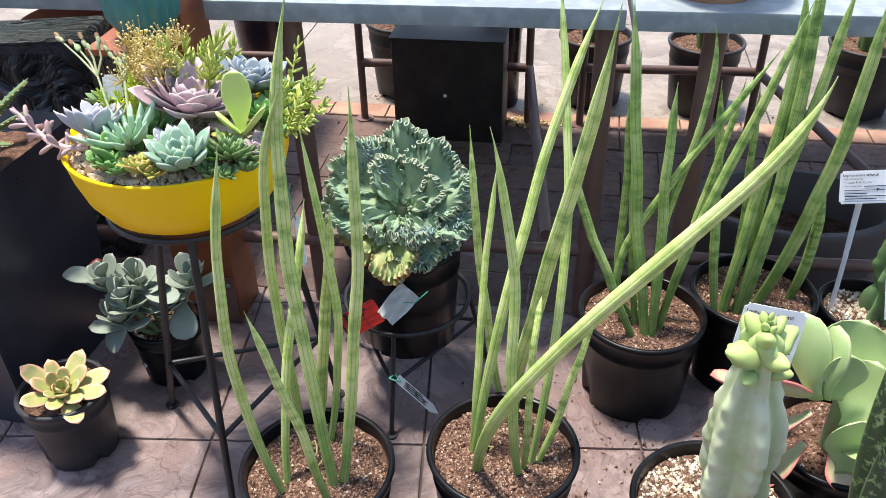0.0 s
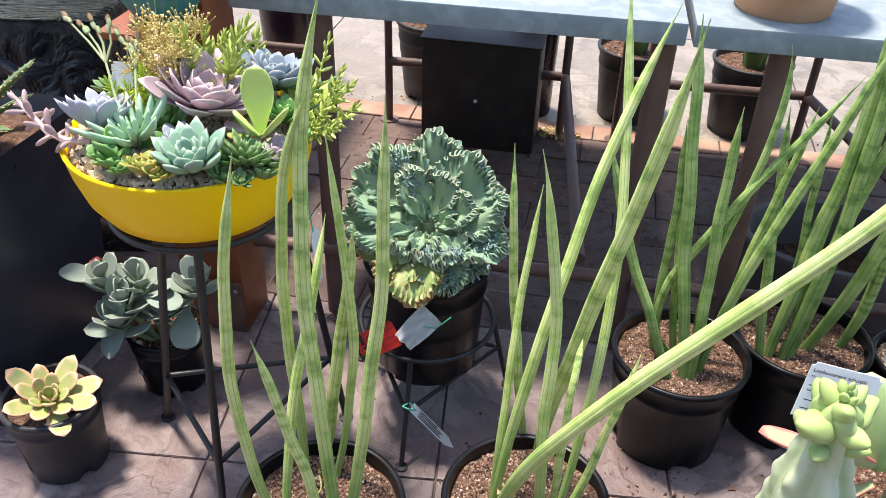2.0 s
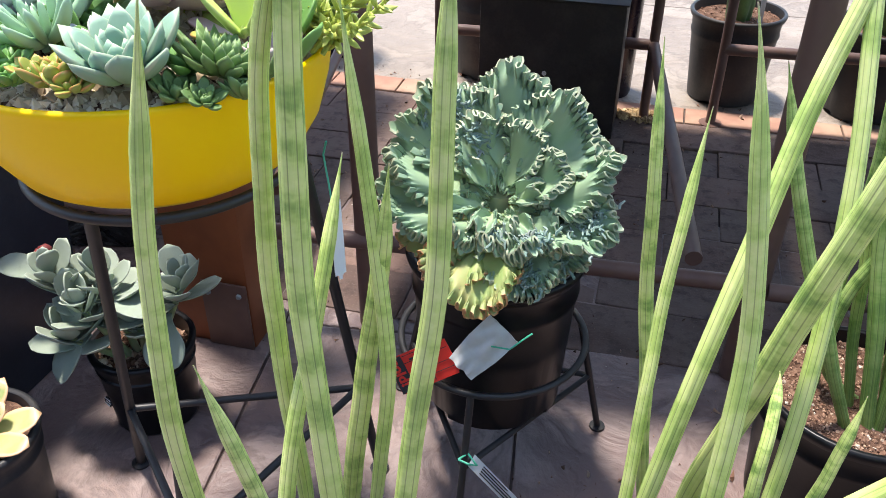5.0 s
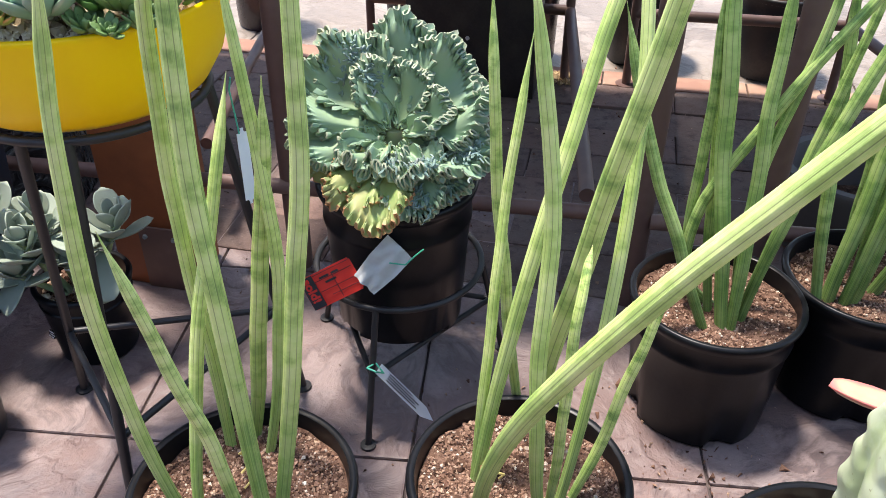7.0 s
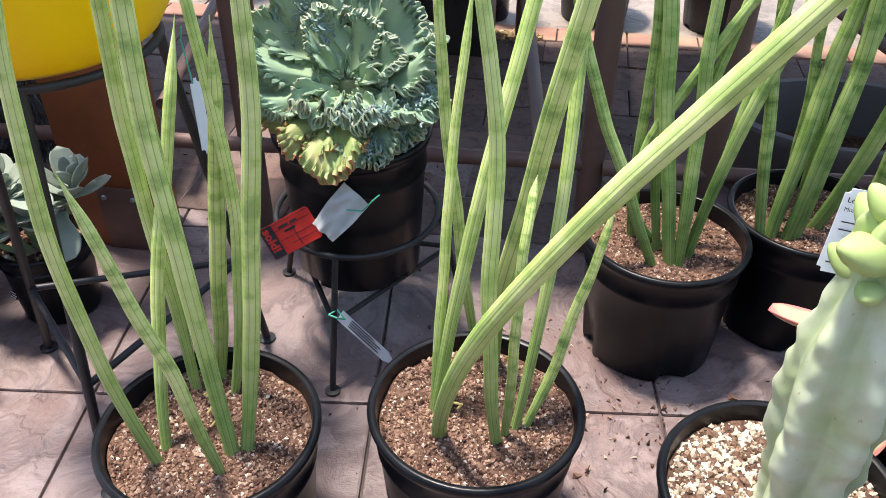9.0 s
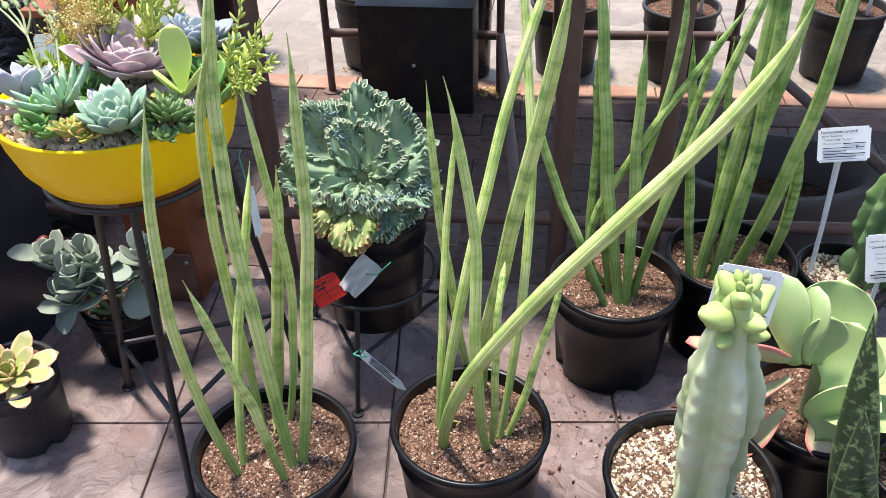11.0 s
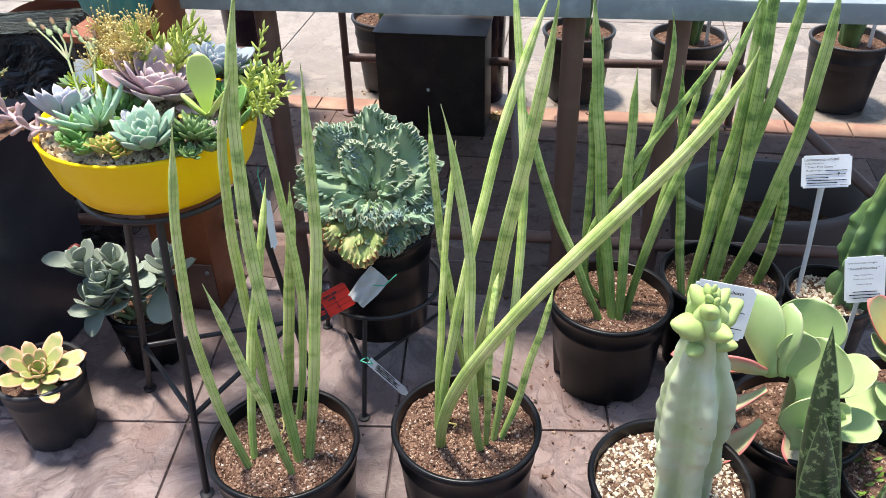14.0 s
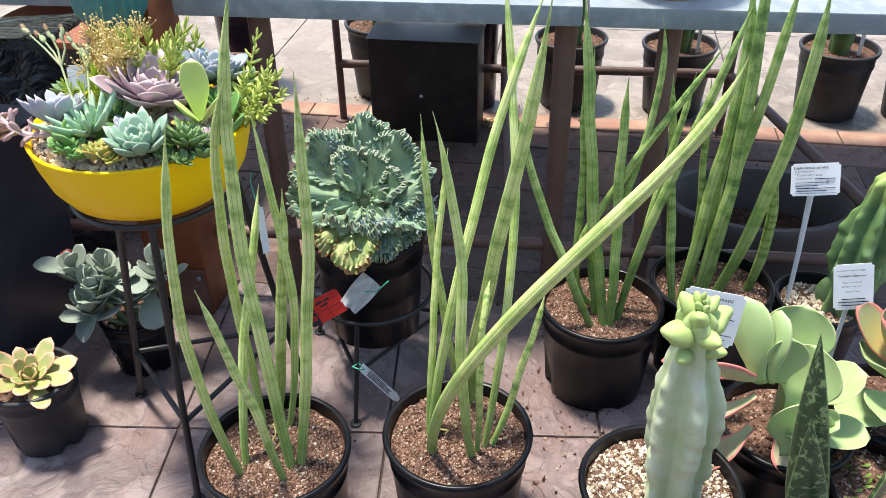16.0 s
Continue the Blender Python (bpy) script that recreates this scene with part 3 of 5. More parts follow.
def frill_leaf(length, width, seed, waves=20, amp=0.011, bend=35.0, nu=15, nt=300):
    """A broad leaf along +x whose whole margin is crimped into tight frills."""
    rnd = random.Random(seed)
    ph, lob = rnd.uniform(0, 6), rnd.uniform(0, 6)
    bm = bmesh.new()
    lay = bm.loops.layers.uv.verify()
    rows = []
    for i in range(nu + 1):
        u = i / nu
        row = []
        for j in range(nt + 1):
            a = radians(-158 + 316 * j / nt)
            rim = 1 + 0.03 * math.sin(3 * a + ph) + 0.04 * math.sin(5 * a + lob) + 0.025 * math.sin(9 * a + ph)
            mx, my = length * (0.56 + 0.44 * math.cos(a)) * rim, width / 2 * math.sin(a) * rim
            w = u ** 0.85
            x, y = mx * w, my * w * (0.3 + 0.7 * smoothstep(0.1, 0.72, mx * w / length + 0.1))
            f = smoothstep(0.78, 1.0, u)
            wob = 0.55 + 0.45 * noise.noise(Vector((a * 1.7, seed, 0)))
            s = math.sin(waves * a + ph + 2.2 * math.sin(3 * a + lob) + 1.5 * math.sin(7 * a + ph))
            c = math.cos(waves * a + ph + 2.2 * math.sin(3 * a + lob) + 1.5 * math.sin(7 * a + ph))
            z = amp * 1.15 * f * s * (0.7 + wob) + 0.01 * smoothstep(0.3, 0.9, u) * math.sin(4 * a + lob)
            x += amp * f * (0.35 * math.sin(2 * (waves * a + ph)) * math.cos(a) - 0.95 * c * wob * math.sin(a)) - 0.004 * f
            y += amp * f * (0.35 * math.sin(2 * (waves * a + ph)) * math.sin(a) + 0.95 * c * wob * math.cos(a))
            z += 0.16 * abs(y) ** 2 / (width / 2) - 0.02 * f * 0.3
            t = radians(bend) * x / length
            k = length / max(radians(bend), 1e-3)
            px, pz = k * math.sin(t), k * (1 - math.cos(t))
            row.append(bm.verts.new((px - z * math.sin(t), y, pz + z * math.cos(t))))
        rows.append(row)
    for i in range(nu):
        for j in range(nt):
            fc = bm.faces.new((rows[i][j], rows[i + 1][j], rows[i + 1][j + 1], rows[i][j + 1]))
            for lp, ii in zip(fc.loops, (i, i + 1, i + 1, i)):
                lp[lay].uv = (ii / nu, 0.5)
    return thicken(bm, 0.0024)


def blobs(places, bm=None, sub=1):
    """Rounded lumps: (x, y, z, radius, stretch)."""
    bm = bm or bmesh.new()
    for x, y, z, r, s in places:
        m = pose(x, y, z, random.uniform(0, 40), random.uniform(0, 40), random.uniform(0, 360)) @ Matrix.Diagonal((r, r * 0.9, r * s, 1))
        made = bmesh.ops.create_icosphere(bm, subdivisions=sub, radius=1, matrix=m)["verts"]
        if sub > 1:
            for v in made:
                v.co += (v.co - Vector((x, y, z))) * 0.35 * noise.noise(v.co * 45)
    return bm


def lumpy_column(height, radius, ribs, seed, lean=(0, 0), nz=70, n=84, lump=0.16, foot=0.8, z0=0.0, neck=0.38):
    """Cactus column with uneven, wavy ribs. UV: x up, y 1 on the ribs and 0 between them."""
    bm = bmesh.new()
    lay = bm.loops.layers.uv.verify()
    rows, vals = [], []
    for i in range(nz + 1):
        u = i / nz
        z = z0 + height * u
        body = radius * (foot + (1 - foot) * smoothstep(0, 0.4, u)) * (1 - neck * smoothstep(0.58, 0.86, u)) * math.sqrt(max(1 - smoothstep(0.93, 1.0, u) * 0.97, 0.001))
        row, val = [], []
        for k in range(n):
            a = k * math.tau / n
            tw = a * ribs + 0.7 * noise.noise(Vector((z * 6, seed, 0))) + 0.9 * noise.noise(Vector((math.cos(a), math.sin(a), z * 4 + seed)))
            edge = abs(math.cos(tw / 2)) ** 1.6
            which = round(tw / math.tau)
            bite = noise.noise(Vector((which * 3.7 + seed, z * 19, 0.5))) + 0.45 * noise.noise(Vector((which * 1.9, z * 48, seed)))
            bumpy = noise.noise(Vector((math.cos(a) * 1.6, math.sin(a) * 1.6, z * 15 + seed * 3)))
            r = body * (1 - lump + 2 * lump * edge * (0.7 + 0.5 * bite) + 0.1 * bumpy + 0.045 * noise.noise(Vector((math.cos(a) * 4, math.sin(a) * 4, z * 48 + seed))))
            row.append(bm.verts.new((lean[0] * u ** 1.3 + r * math.cos(a), lean[1] * u ** 1.3 + r * math.sin(a), z)))
            val.append(edge)
        rows.append(row)
        vals.append(val)
    for i in range(nz):
        for k in range(n):
            q = (k + 1) % n
            f = bm.faces.new((rows[i][k], rows[i][q], rows[i + 1][q], rows[i + 1][k]))
            for lp, (st, v) in zip(f.loops, ((i, k), (i, q), (i + 1, q), (i + 1, k))):
                lp[lay].uv = (st / nz, vals[st][v])
    bm.faces.new(rows[-1])
    return bm


def paddle(parent, x, y, z, length, width, turn, up, mat, seed=1, bend=15, cup=0.15, roll=0.0, label="", thick=0.007, shape="paddle", start=0.35, name="leaf"):
    """One broad leaf from (x, y, z) in the parent's space, heading `turn` degrees from +x and `up` degrees above level."""
    me = mesh_of("leaf", blade(length, width, thick, shape, bend, cup, 14, 16, start, seed), mat, sharp=0)
    return set_leaf(name, me, parent, pose(x, y, z, 0, 0, turn) @ pose(0, 0, 0, 0, -up, 0) @ pose(0, 0, 0, roll, 0, 0), label)


def stem_with_leaves(t, pts, r, leaf_me, n, stem_mat, droop=35, seed=1, name="stem", from_u=0.25, scale=(0.8, 1.1)):
    """A bent stem set about with small leaves."""
    rnd = random.Random(seed)
    s = part(name, tube(pts, [r * (1 - 0.5 * i / (len(pts) - 1)) for i in range(len(pts))], 7), stem_mat, t)
    P = [Vector(p) for p in pts]
    for i in range(n):
        u = from_u + (1 - from_u) * (i + 0.5) / n
        k = u * (len(P) - 1)
        j = min(int(k), len(P) - 2)
        p, d = P[j].lerp(P[j + 1], k - j), (P[j + 1] - P[j]).normalized()
        q = d.to_track_quat("Z", "X").to_matrix().to_4x4()
        up = droop + (80 - droop) * max(u - 0.75, 0) / 0.25
        m = Matrix.Translation(p) @ q @ pose(0, 0, 0, 0, 0, i * 137.5) @ pose(0, 0, 0, 0, -up + rnd.uniform(-8, 8), 0) @ Matrix.Scale(rnd.uniform(*scale) * (1 - 0.35 * max(u - 0.7, 0) / 0.3), 4)
        set_leaf("leaf", leaf_me, s, m)
    return s


def writing(parent, text, x, z, size, m, mat, bold=0.0, align="LEFT"):
    """Printed words on a flat face; x and z run in the face's plane, m sets the face."""
    cu = bpy.data.curves.new("writing", "FONT")
    cu.body, cu.size, cu.align_x, cu.offset, cu.resolution_u = text, size, align, bold, 2
    cu.materials.append(mat)
    ob = new("writing", cu)
    ob.parent = parent
    ob.matrix_basis = m @ pose(x, z, 0.0009)
    return ob


def print_bars(parent, rows, m, mat, name="print_line"):
    for x0, x1, y0, y1 in rows:
        bm = bmesh.new()
        box(bm, x0, x1, y0, y1, 0.0006, 0.0010)
        part(name, bm, mat, parent, smooth=False).matrix_basis = m


def plate(w, h, t=0.0012, r=0.004):
    bm = box(bmesh.new(), -w / 2, w / 2, -h / 2, h / 2, -t, 0)
    bmesh.ops.bevel(bm, geom=[e for e in bm.edges if abs((e.verts[0].co - e.verts[1].co).z) > t / 2], offset=r, segments=3, affect="EDGES")
    return bm


# ---- the ground ----
ground_bm = bmesh.new()
bmesh.ops.create_grid(ground_bm, x_segments=2, y_segments=2, size=60)
for v in ground_bm.verts:
    v.co.z = -0.006
ground = tagged(new("ground", mesh_of("ground", ground_bm, JOINT)), "dark mortar bed under the patio slabs", "ground", kind="structure")

patio = tagged(new("patio_floor"), "stamped slate-look concrete slabs, pinkish brown", "floor", kind="structure")
far_floor = tagged(new("far_floor"), "sunlit pale stamped concrete slabs", "floor", kind="structure")
brick_floor = tagged(new("brick_floor"), "dusty dark brick paving under the benches", "floor", kind="structure")
TURN_SLAB = 6.6
# added wall, out of view: cuts frontal sky light and pot reflections
blocker_bm = box(bmesh.new(), -6, 6, -2.2, -2.0, -0.006, 1.9, 0.01)
tagged(new("unseen_light_blocker", mesh_of("unseen_light_blocker", blocker_bm, painted_mat("blocker_grey", srgb(72, 68, 64), srgb(92, 88, 82), 0.85, 3, 0.8))), "added plain grey wall out of view, blocks sky light from the front", "wall", kind="structure")


def slab_mesh(w, d, t=0.012, bevel=0.004, gap=0.002):
    return box(bmesh.new(), gap, w - gap, gap, d - gap, -t, 0, bevel)


# ---- benches ----
def bar(bm, a, b, r=0.013, n=10):
    return tube([a, b], r, n, bm)


def bench(name, x0, x1, y0, y1, z, label, legs_front, legs_rear, rails):
    t = thing(name, x0, y0, 0, label, "bench", "nursery benches", 2.0)
    w, d = x1 - x0, y1 - y0
    bm = box(bmesh.new(), 0, w, 0, d, z - 0.04, z, 0.004)
    part("tabletop", bm, ZINC, t, "grey galvanised sheet top")
    for x in legs_front:
        part("leg", bar(bmesh.new(), (x - x0, 0.07, 0), (x - x0, 0.07, z - 0.041), 0.0225, 16), BROWN_STEEL, t, "thick brown post")
    for x in legs_rear:
        leg = part("leg", bar(bmesh.new(), (x - x0, d - 0.06, 0), (x - x0, d - 0.06, z - 0.041), 0.0125, 12), BROWN_STEEL, t)
        part("foot_plate", lathe([(0, 0), (0.03, 0), (0.03, 0.005), (0, 0.006)], 16), BROWN_STEEL, leg).matrix_basis = pose(x - x0, d - 0.06, 0.0005)
    for a, b in rails:
        part("rail", bar(bmesh.new(), (a[0] - x0, a[1] - y0, a[2]), (b[0] - x0, b[1] - y0, b[2]), 0.0145, 12), BROWN_STEEL, t)
    return t


bench("steel_bench", -0.175, 0.63, 1.945, 3.06, 0.768, "galvanised bench top on brown painted steel tube legs", [-0.027, 0.603], [-0.128, 0.43],
      [((-0.75, 1.98, 0.184), (0.603, 2.015, 0.184)), ((-0.128, 3.0, 0.206), (0.43, 3.0, 0.206)), ((0.43, 3.0, 0.206), (0.51, 2.06, 0.19))])
bench("steel_bench", 0.642, 1.9, 1.972, 3.1, 0.768, "galvanised bench top beside the other bench, on brown tube legs", [0.805], [0.604, 1.15],
      [((0.62, 2.03, 0.184), (1.9, 2.06, 0.184)), ((0.604, 3.04, 0.206), (1.15, 3.05, 0.206)), ((1.15, 3.05, 0.206), (1.42, 2.06, 0.19))])
t = thing("bench_frame", -1.2, 1.945, 0, "brown steel tube frame of a further bench", "bench", "nursery benches", 2.0)
part("tabletop", box(bmesh.new(), 0, 0.84, 0, 1.12, 0.728, 0.768, 0.004), ZINC, t, "grey galvanised sheet top")
for x, y in ((0.82, 1.07), (0.0, 1.07), (0.0, 0.07)):
    part("leg", bar(bmesh.new(), (x, y, 0), (x, y, 0.727), 0.0125, 12), BROWN_STEEL, t)
part("rail", bar(bmesh.new(), (0, 1.07, 0.2), (0.82, 1.07, 0.2), 0.0125, 12), BROWN_STEEL, t)
part("rail", bar(bmesh.new(), (0.82, 1.07, 0.2), (0.97, 0.12, 0.2), 0.0125, 12), BROWN_STEEL, t)

# ---- black box under the bench ----
t = thing("equipment_box", 0.147, 2.87, 0, "charcoal metal box standing on the paving under the bench", "box")
bm = box(bmesh.new(), -0.175, 0.175, 0, 0.17, 0, 0.343, 0.005)
part("body", bm, BOX_MAT, t)
part("lid", box(bmesh.new(), -0.18, 0.18, -0.006, 0.176, 0.344, 0.349, 0.002), BOX_MAT, t)
part("keyhole", lathe([(0, 0), (0.006, 0), (0.005, 0.003), (0, 0.002)], 12), WHITE_TAG, t, "small bright keyhole").matrix_basis = pose(-0.008, 0.0, 0.162, 90)
t = thing("litter_heap", 0.385, 3.03, 0.0, "tan heap of dry leaf crumbs on the paving", "debris", kind="stuff")
part("crumbs", heap(260, 0.075, 0.003, 0.006, 77, oval=0.5, height=lambda x, y: 0.012 - 2.0 * (x * x + y * y * 3)), grain_mat("dry_crumbs", [(0.0, srgb(120, 96, 70)), (0.5, srgb(176, 148, 110)), (1.0, srgb(206, 182, 144))]), t, smooth=False)

# ---- trough ----
t = thing("oval_trough", 1.11, 2.345, 0, "empty grey-brown oval plastic trough planter", "planter", turn=1)
bm = lathe([(0, 0.006), (0.235, 0.0), (0.245, 0.006), (0.27, 0.15), (0.276, 0.168), (0.27, 0.174), (0.246, 0.174), (0.24, 0.165), (0.225, 0.06), (0, 0.05)], 64)
for v in bm.verts:
    v.co.y *= 0.6
    v.co.x *= 0.88 + 0.02 * math.cos(2 * math.atan2(v.co.y, v.co.x))
part("body", bm, TROUGH, t)
bm = lathe([(0.2255, 0.0), (0.226, 0.0), (0.0, 0.004)], 48)
for v in bm.verts:
    v.co.y *= 0.56
part("soil", bm, SOIL, t, "dark shaded soil").matrix_basis = pose(0, 0, 0.062)

# ---- post ----
t = thing("wooden_post", -0.262, 1.935, 0, "rust-brown painted square post beside the bench", "post")
part("shaft", box(bmesh.new(), -0.08, 0.062, -0.04, 0.08, 0.0, 0.95, 0.004), CORTEN, t)
part("shelf", box(bmesh.new(), -0.065, 0.065, -0.175, -0.0405, 0.723, 0.736, 0.002), CORTEN, t, "small brown shelf")
plate_part = part("base_plate", box(bmesh.new(), -0.022, 0.061, -0.047, -0.041, 0.0, 0.135, 0.003), BROWN_STEEL, t, "dark steel bracket at the foot")
for x in (-0.008, 0.048):
    part("bolt", lathe([(0, 0.005), (0.004, 0.004), (0.005, 0.0)], 10), ZINC, plate_part).matrix_basis = pose(x, -0.0475, 0.115, 90)

# ---- tall planter with a spiny plant ----
PH = 0.545
t = thing("tall_planter", -0.678, 1.69, 0, "tall black glazed tapered square planter holding a spiny plant", "planter", turn=-3)


def taper(bm, lo=0.84):
    for v in bm.verts:
        k = lo + (1 - lo) * v.co.z / PH
        v.co.x *= k
        v.co.y *= k
    return bm


body = box(bmesh.new(), -0.2, 0.2, -0.2, 0.2, 0, PH, 0.0)
top = max(body.faces, key=lambda f: f.calc_center_median().z)
inner = bmesh.ops.inset_region(body, faces=[top], thickness=0.022)
bmesh.ops.translate(body, verts=top.verts, vec=(0, 0, -0.05))
bmesh.ops.bevel(body, geom=[e for e in body.edges], offset=0.003, segments=2, affect="EDGES")
part("body", taper(body), BLACK_GLOSS, t)
hgt = soil_height(PH - 0.045, 5, 0.006)
sb = bmesh.new()
bmesh.ops.create_grid(sb, x_segments=24, y_segments=24, size=0.174)
for v in sb.verts:
    v.co.z = hgt(v.co.x, v.co.y)
part("soil", sb, SOIL, t)
SPINY = leaf_mat("spiny_leaf", srgb(70, 104, 62), srgb(84, 116, 70), srgb(140, 150, 110), 0.45, 0.85, 0.2, 0.1)
for i, (a, up, L) in enumerate([(8, 52, 0.27), (-6, 42, 0.26), (-22, 32, 0.23), (60, 45, 0.22), (120, 40, 0.22), (200, 40, 0.22), (270, 45, 0.2), (-5, 55, 0.2)]):
    L *= 0.9
    lf = paddle(t, 0.04, 0.06, PH - 0.045, L, 0.03, a, up, SPINY, i, -18, 0.2, shape="spear", start=0.8, thick=0.01)
    sp = bmesh.new()
    for k in range(16):
        u = (k + 1) / 17
        for side in (-1, 1):
            w = 0.017 * (1 - max((u - 0.4) / 0.6, 0) ** 1.7)
            ang = radians(-18) * u
            c = Vector((L * u * 0.99, side * w, -0.5 * L * radians(18) * u * u + 0.2 * w))
            tube([c, c + Vector((0.002, side * 0.007, 0.001))], [0.0014, 0.0002], 4, sp)
    part("spines", sp, STRAW, lf)

# ---- film-wrapped block, terracotta dish, teal jar ----
t = thing("wrapped_block", -0.805, 2.165, 0, "block wrapped in crinkled black plastic film", "wrapped goods", turn=12)
bm = box(bmesh.new(), -0.3, 0.23, -0.1, 0.09, 0, 0.6, 0.02)
bmesh.ops.subdivide_edges(bm, edges=bm.edges[:], cuts=7, use_grid_fill=True)
for v in bm.verts:
    v.co += Vector((noise.noise(v.co * 9), noise.noise(v.co * 9 + Vector((5, 0, 0))), 0.6 * noise.noise(v.co * 11))) * 0.012 * (1 if v.co.z > 0.05 else 0)
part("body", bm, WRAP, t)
t = thing("terracotta_planter", -0.755, 2.47, 0.0, "wide reddish terracotta planter bowl", "planter")
part("body", lathe([(0, 0.0), (0.08, 0.0), (0.09, 0.05), (0.12, 0.3), (0.19, 0.5), (0.197, 0.52), (0.189, 0.525), (0.176, 0.5), (0.11, 0.44), (0, 0.43)], 56), TERRA, t)
t = thing("teal_jar", -0.242, 1.84, 0.7365, "ribbed teal glazed jar behind the flowers", "jar")
ribs = lambda a, z: 0.003 * math.cos(18 * a)
part("body", lathe([(0, 0), (0.03, 0.0), (0.044, 0.008), (0.063, 0.04), (0.07, 0.09), (0.064, 0.15), (0.05, 0.185), (0.052, 0.2), (0.042, 0.2), (0.042, 0.18), (0, 0.17)], 108, wobble=ribs), TEAL, t)

# ---- round snake plants ----
LEAVES = "potted snake plants"
A = thing("potted_snake_plant", 0.179, 1.316, 0, "round-leaved snake plant with pale green spears in a black pot", "potted plant", LEAVES)
B = thing("potted_snake_plant", 0.475, 1.396, 0, "round-leaved snake plant with one long slanting spear in a black pot", "potted plant", LEAVES)
C = thing("potted_snake_plant", 0.714, 1.8, 0, "round-leaved snake plant, dense deep green spears in a black pot", "potted plant", LEAVES)
D = thing("potted_snake_plant", 0.943, 1.9, 0, "round-leaved snake plant with thick tall spears in a black pot", "potted plant", LEAVES)
for i, k in enumerate((A, B, C, D)):
    nursery_pot(k, 0.126, 0.228 if i < 2 else 0.218, seed=i + 3, count=5200 if i < 2 else 2600, size=0.002, amp=0.009)


def spears_a():
    sleaf(A, (0.130, 1.274), (0.080, 1.265, 0.423), (0.093, 1.259, 0.625), (0.144, 1.257, 0.839), 0.0086)
    sleaf(A, (0.203, 1.274), (0.189, 1.261, 0.348), (0.175, 1.239, 0.473), (0.149, 1.230, 0.614), 0.0081)
    sleaf(A, (0.132, 1.384), (0.130, 1.392, 0.436), (0.109, 1.358, 0.689), (0.205, 1.318, 0.888), 0.0086)
    sleaf(A, (0.209, 1.300), (0.187, 1.327, 0.456), (0.147, 1.329, 0.724), (0.222, 1.336, 0.998), 0.0108)
    sleaf(A, (0.133, 1.295), (0.127, 1.340, 0.369), (0.166, 1.369, 0.536), (0.177, 1.424, 0.667), 0.0080)
    sleaf(A, (0.152, 1.411), (0.181, 1.409, 0.370), (0.202, 1.407, 0.512), (0.223, 1.397, 0.678), 0.0101)
    sleaf(A, (0.180, 1.389), (0.238, 1.399, 0.503), (0.211, 1.398, 0.551), (0.189, 1.405, 0.806), 0.0074)
    sleaf(A, (0.225, 1.307), (0.254, 1.336, 0.431), (0.279, 1.349, 0.638), (0.280, 1.347, 0.880), 0.0099)


def spears_b():
    sleaf(B, (0.455, 1.531), (0.430, 1.504, 0.391), (0.414, 1.507, 0.564), (0.400, 1.543, 0.737), 0.0075)
    sleaf(B, (0.423, 1.405), (0.430, 1.430, 0.390), (0.427, 1.485, 0.530), (0.444, 1.525, 0.692), 0.0066)
    sleaf(B, (0.502, 1.365), (0.475, 1.338, 0.418), (0.507, 1.383, 0.593), (0.446, 1.393, 0.813), 0.0089)
    sleaf(B, (0.426, 1.404), (0.458, 1.428, 0.478), (0.502, 1.518, 0.716), (0.580, 1.579, 0.927), 0.0091)
    sleaf(B, (0.483, 1.494), (0.487, 1.458, 0.432), (0.556, 1.425, 0.651), (0.593, 1.393, 0.974), 0.0124)
    sleaf(B, (0.522, 1.387), (0.571, 1.436, 0.549), (0.547, 1.519, 0.694), (0.515, 1.591, 0.967), 0.0076)
    sleaf(B, (0.511, 1.376), (0.517, 1.351, 0.345), (0.519, 1.363, 0.531), (0.522, 1.425, 0.526), 0.0063)
    sleaf(B, (0.536, 1.398), (0.566, 1.423, 0.297), (0.589, 1.447, 0.388), (0.605, 1.473, 0.476), 0.0070)
    sleaf(B, (0.436, 1.362), (0.457, 1.253, 0.544), (0.765, 1.244, 0.803), (0.795, 1.247, 0.961), 0.0113)


def spears_c():
    sleaf(C, (0.7, 1.79), (0.672, 1.83, 0.38), (0.66, 1.85, 0.56), (0.655, 1.86, 0.74), 0.0095, SNAKE_DARK)
    sleaf(C, (0.755, 1.81), (0.79, 1.83, 0.4), (0.815, 1.84, 0.56), (0.835, 1.85, 0.7), 0.009, SNAKE_DARK)
    sleaf(C, (0.688, 1.747), (0.626, 1.740, 0.356), (0.572, 1.754, 0.488), (0.527, 1.767, 0.647), 0.0113, SNAKE_DARK)
    sleaf(C, (0.717, 1.757), (0.683, 1.793, 0.403), (0.656, 1.815, 0.614), (0.632, 1.823, 0.836), 0.0137, SNAKE_DARK)
    sleaf(C, (0.662, 1.818), (0.648, 1.818, 0.357), (0.658, 1.817, 0.513), (0.640, 1.814, 0.670), 0.0093, SNAKE_DARK)
    sleaf(C, (0.732, 1.758), (0.730, 1.777, 0.368), (0.717, 1.794, 0.537), (0.716, 1.797, 0.710), 0.0123, SNAKE_DARK)
    sleaf(C, (0.692, 1.803), (0.576, 1.795, 0.290), (0.764, 1.793, 0.578), (0.868, 1.787, 0.781), 0.0101, SNAKE_DARK)
    sleaf(C, (0.749, 1.781), (0.775, 1.797, 0.439), (0.856, 1.803, 0.632), (0.903, 1.807, 0.848), 0.0115, SNAKE_DARK)
    sleaf(C, (0.741, 1.787), (0.685, 1.793, 0.433), (0.807, 1.798, 0.647), (0.760, 1.799, 0.811), 0.0087, SNAKE_DARK)


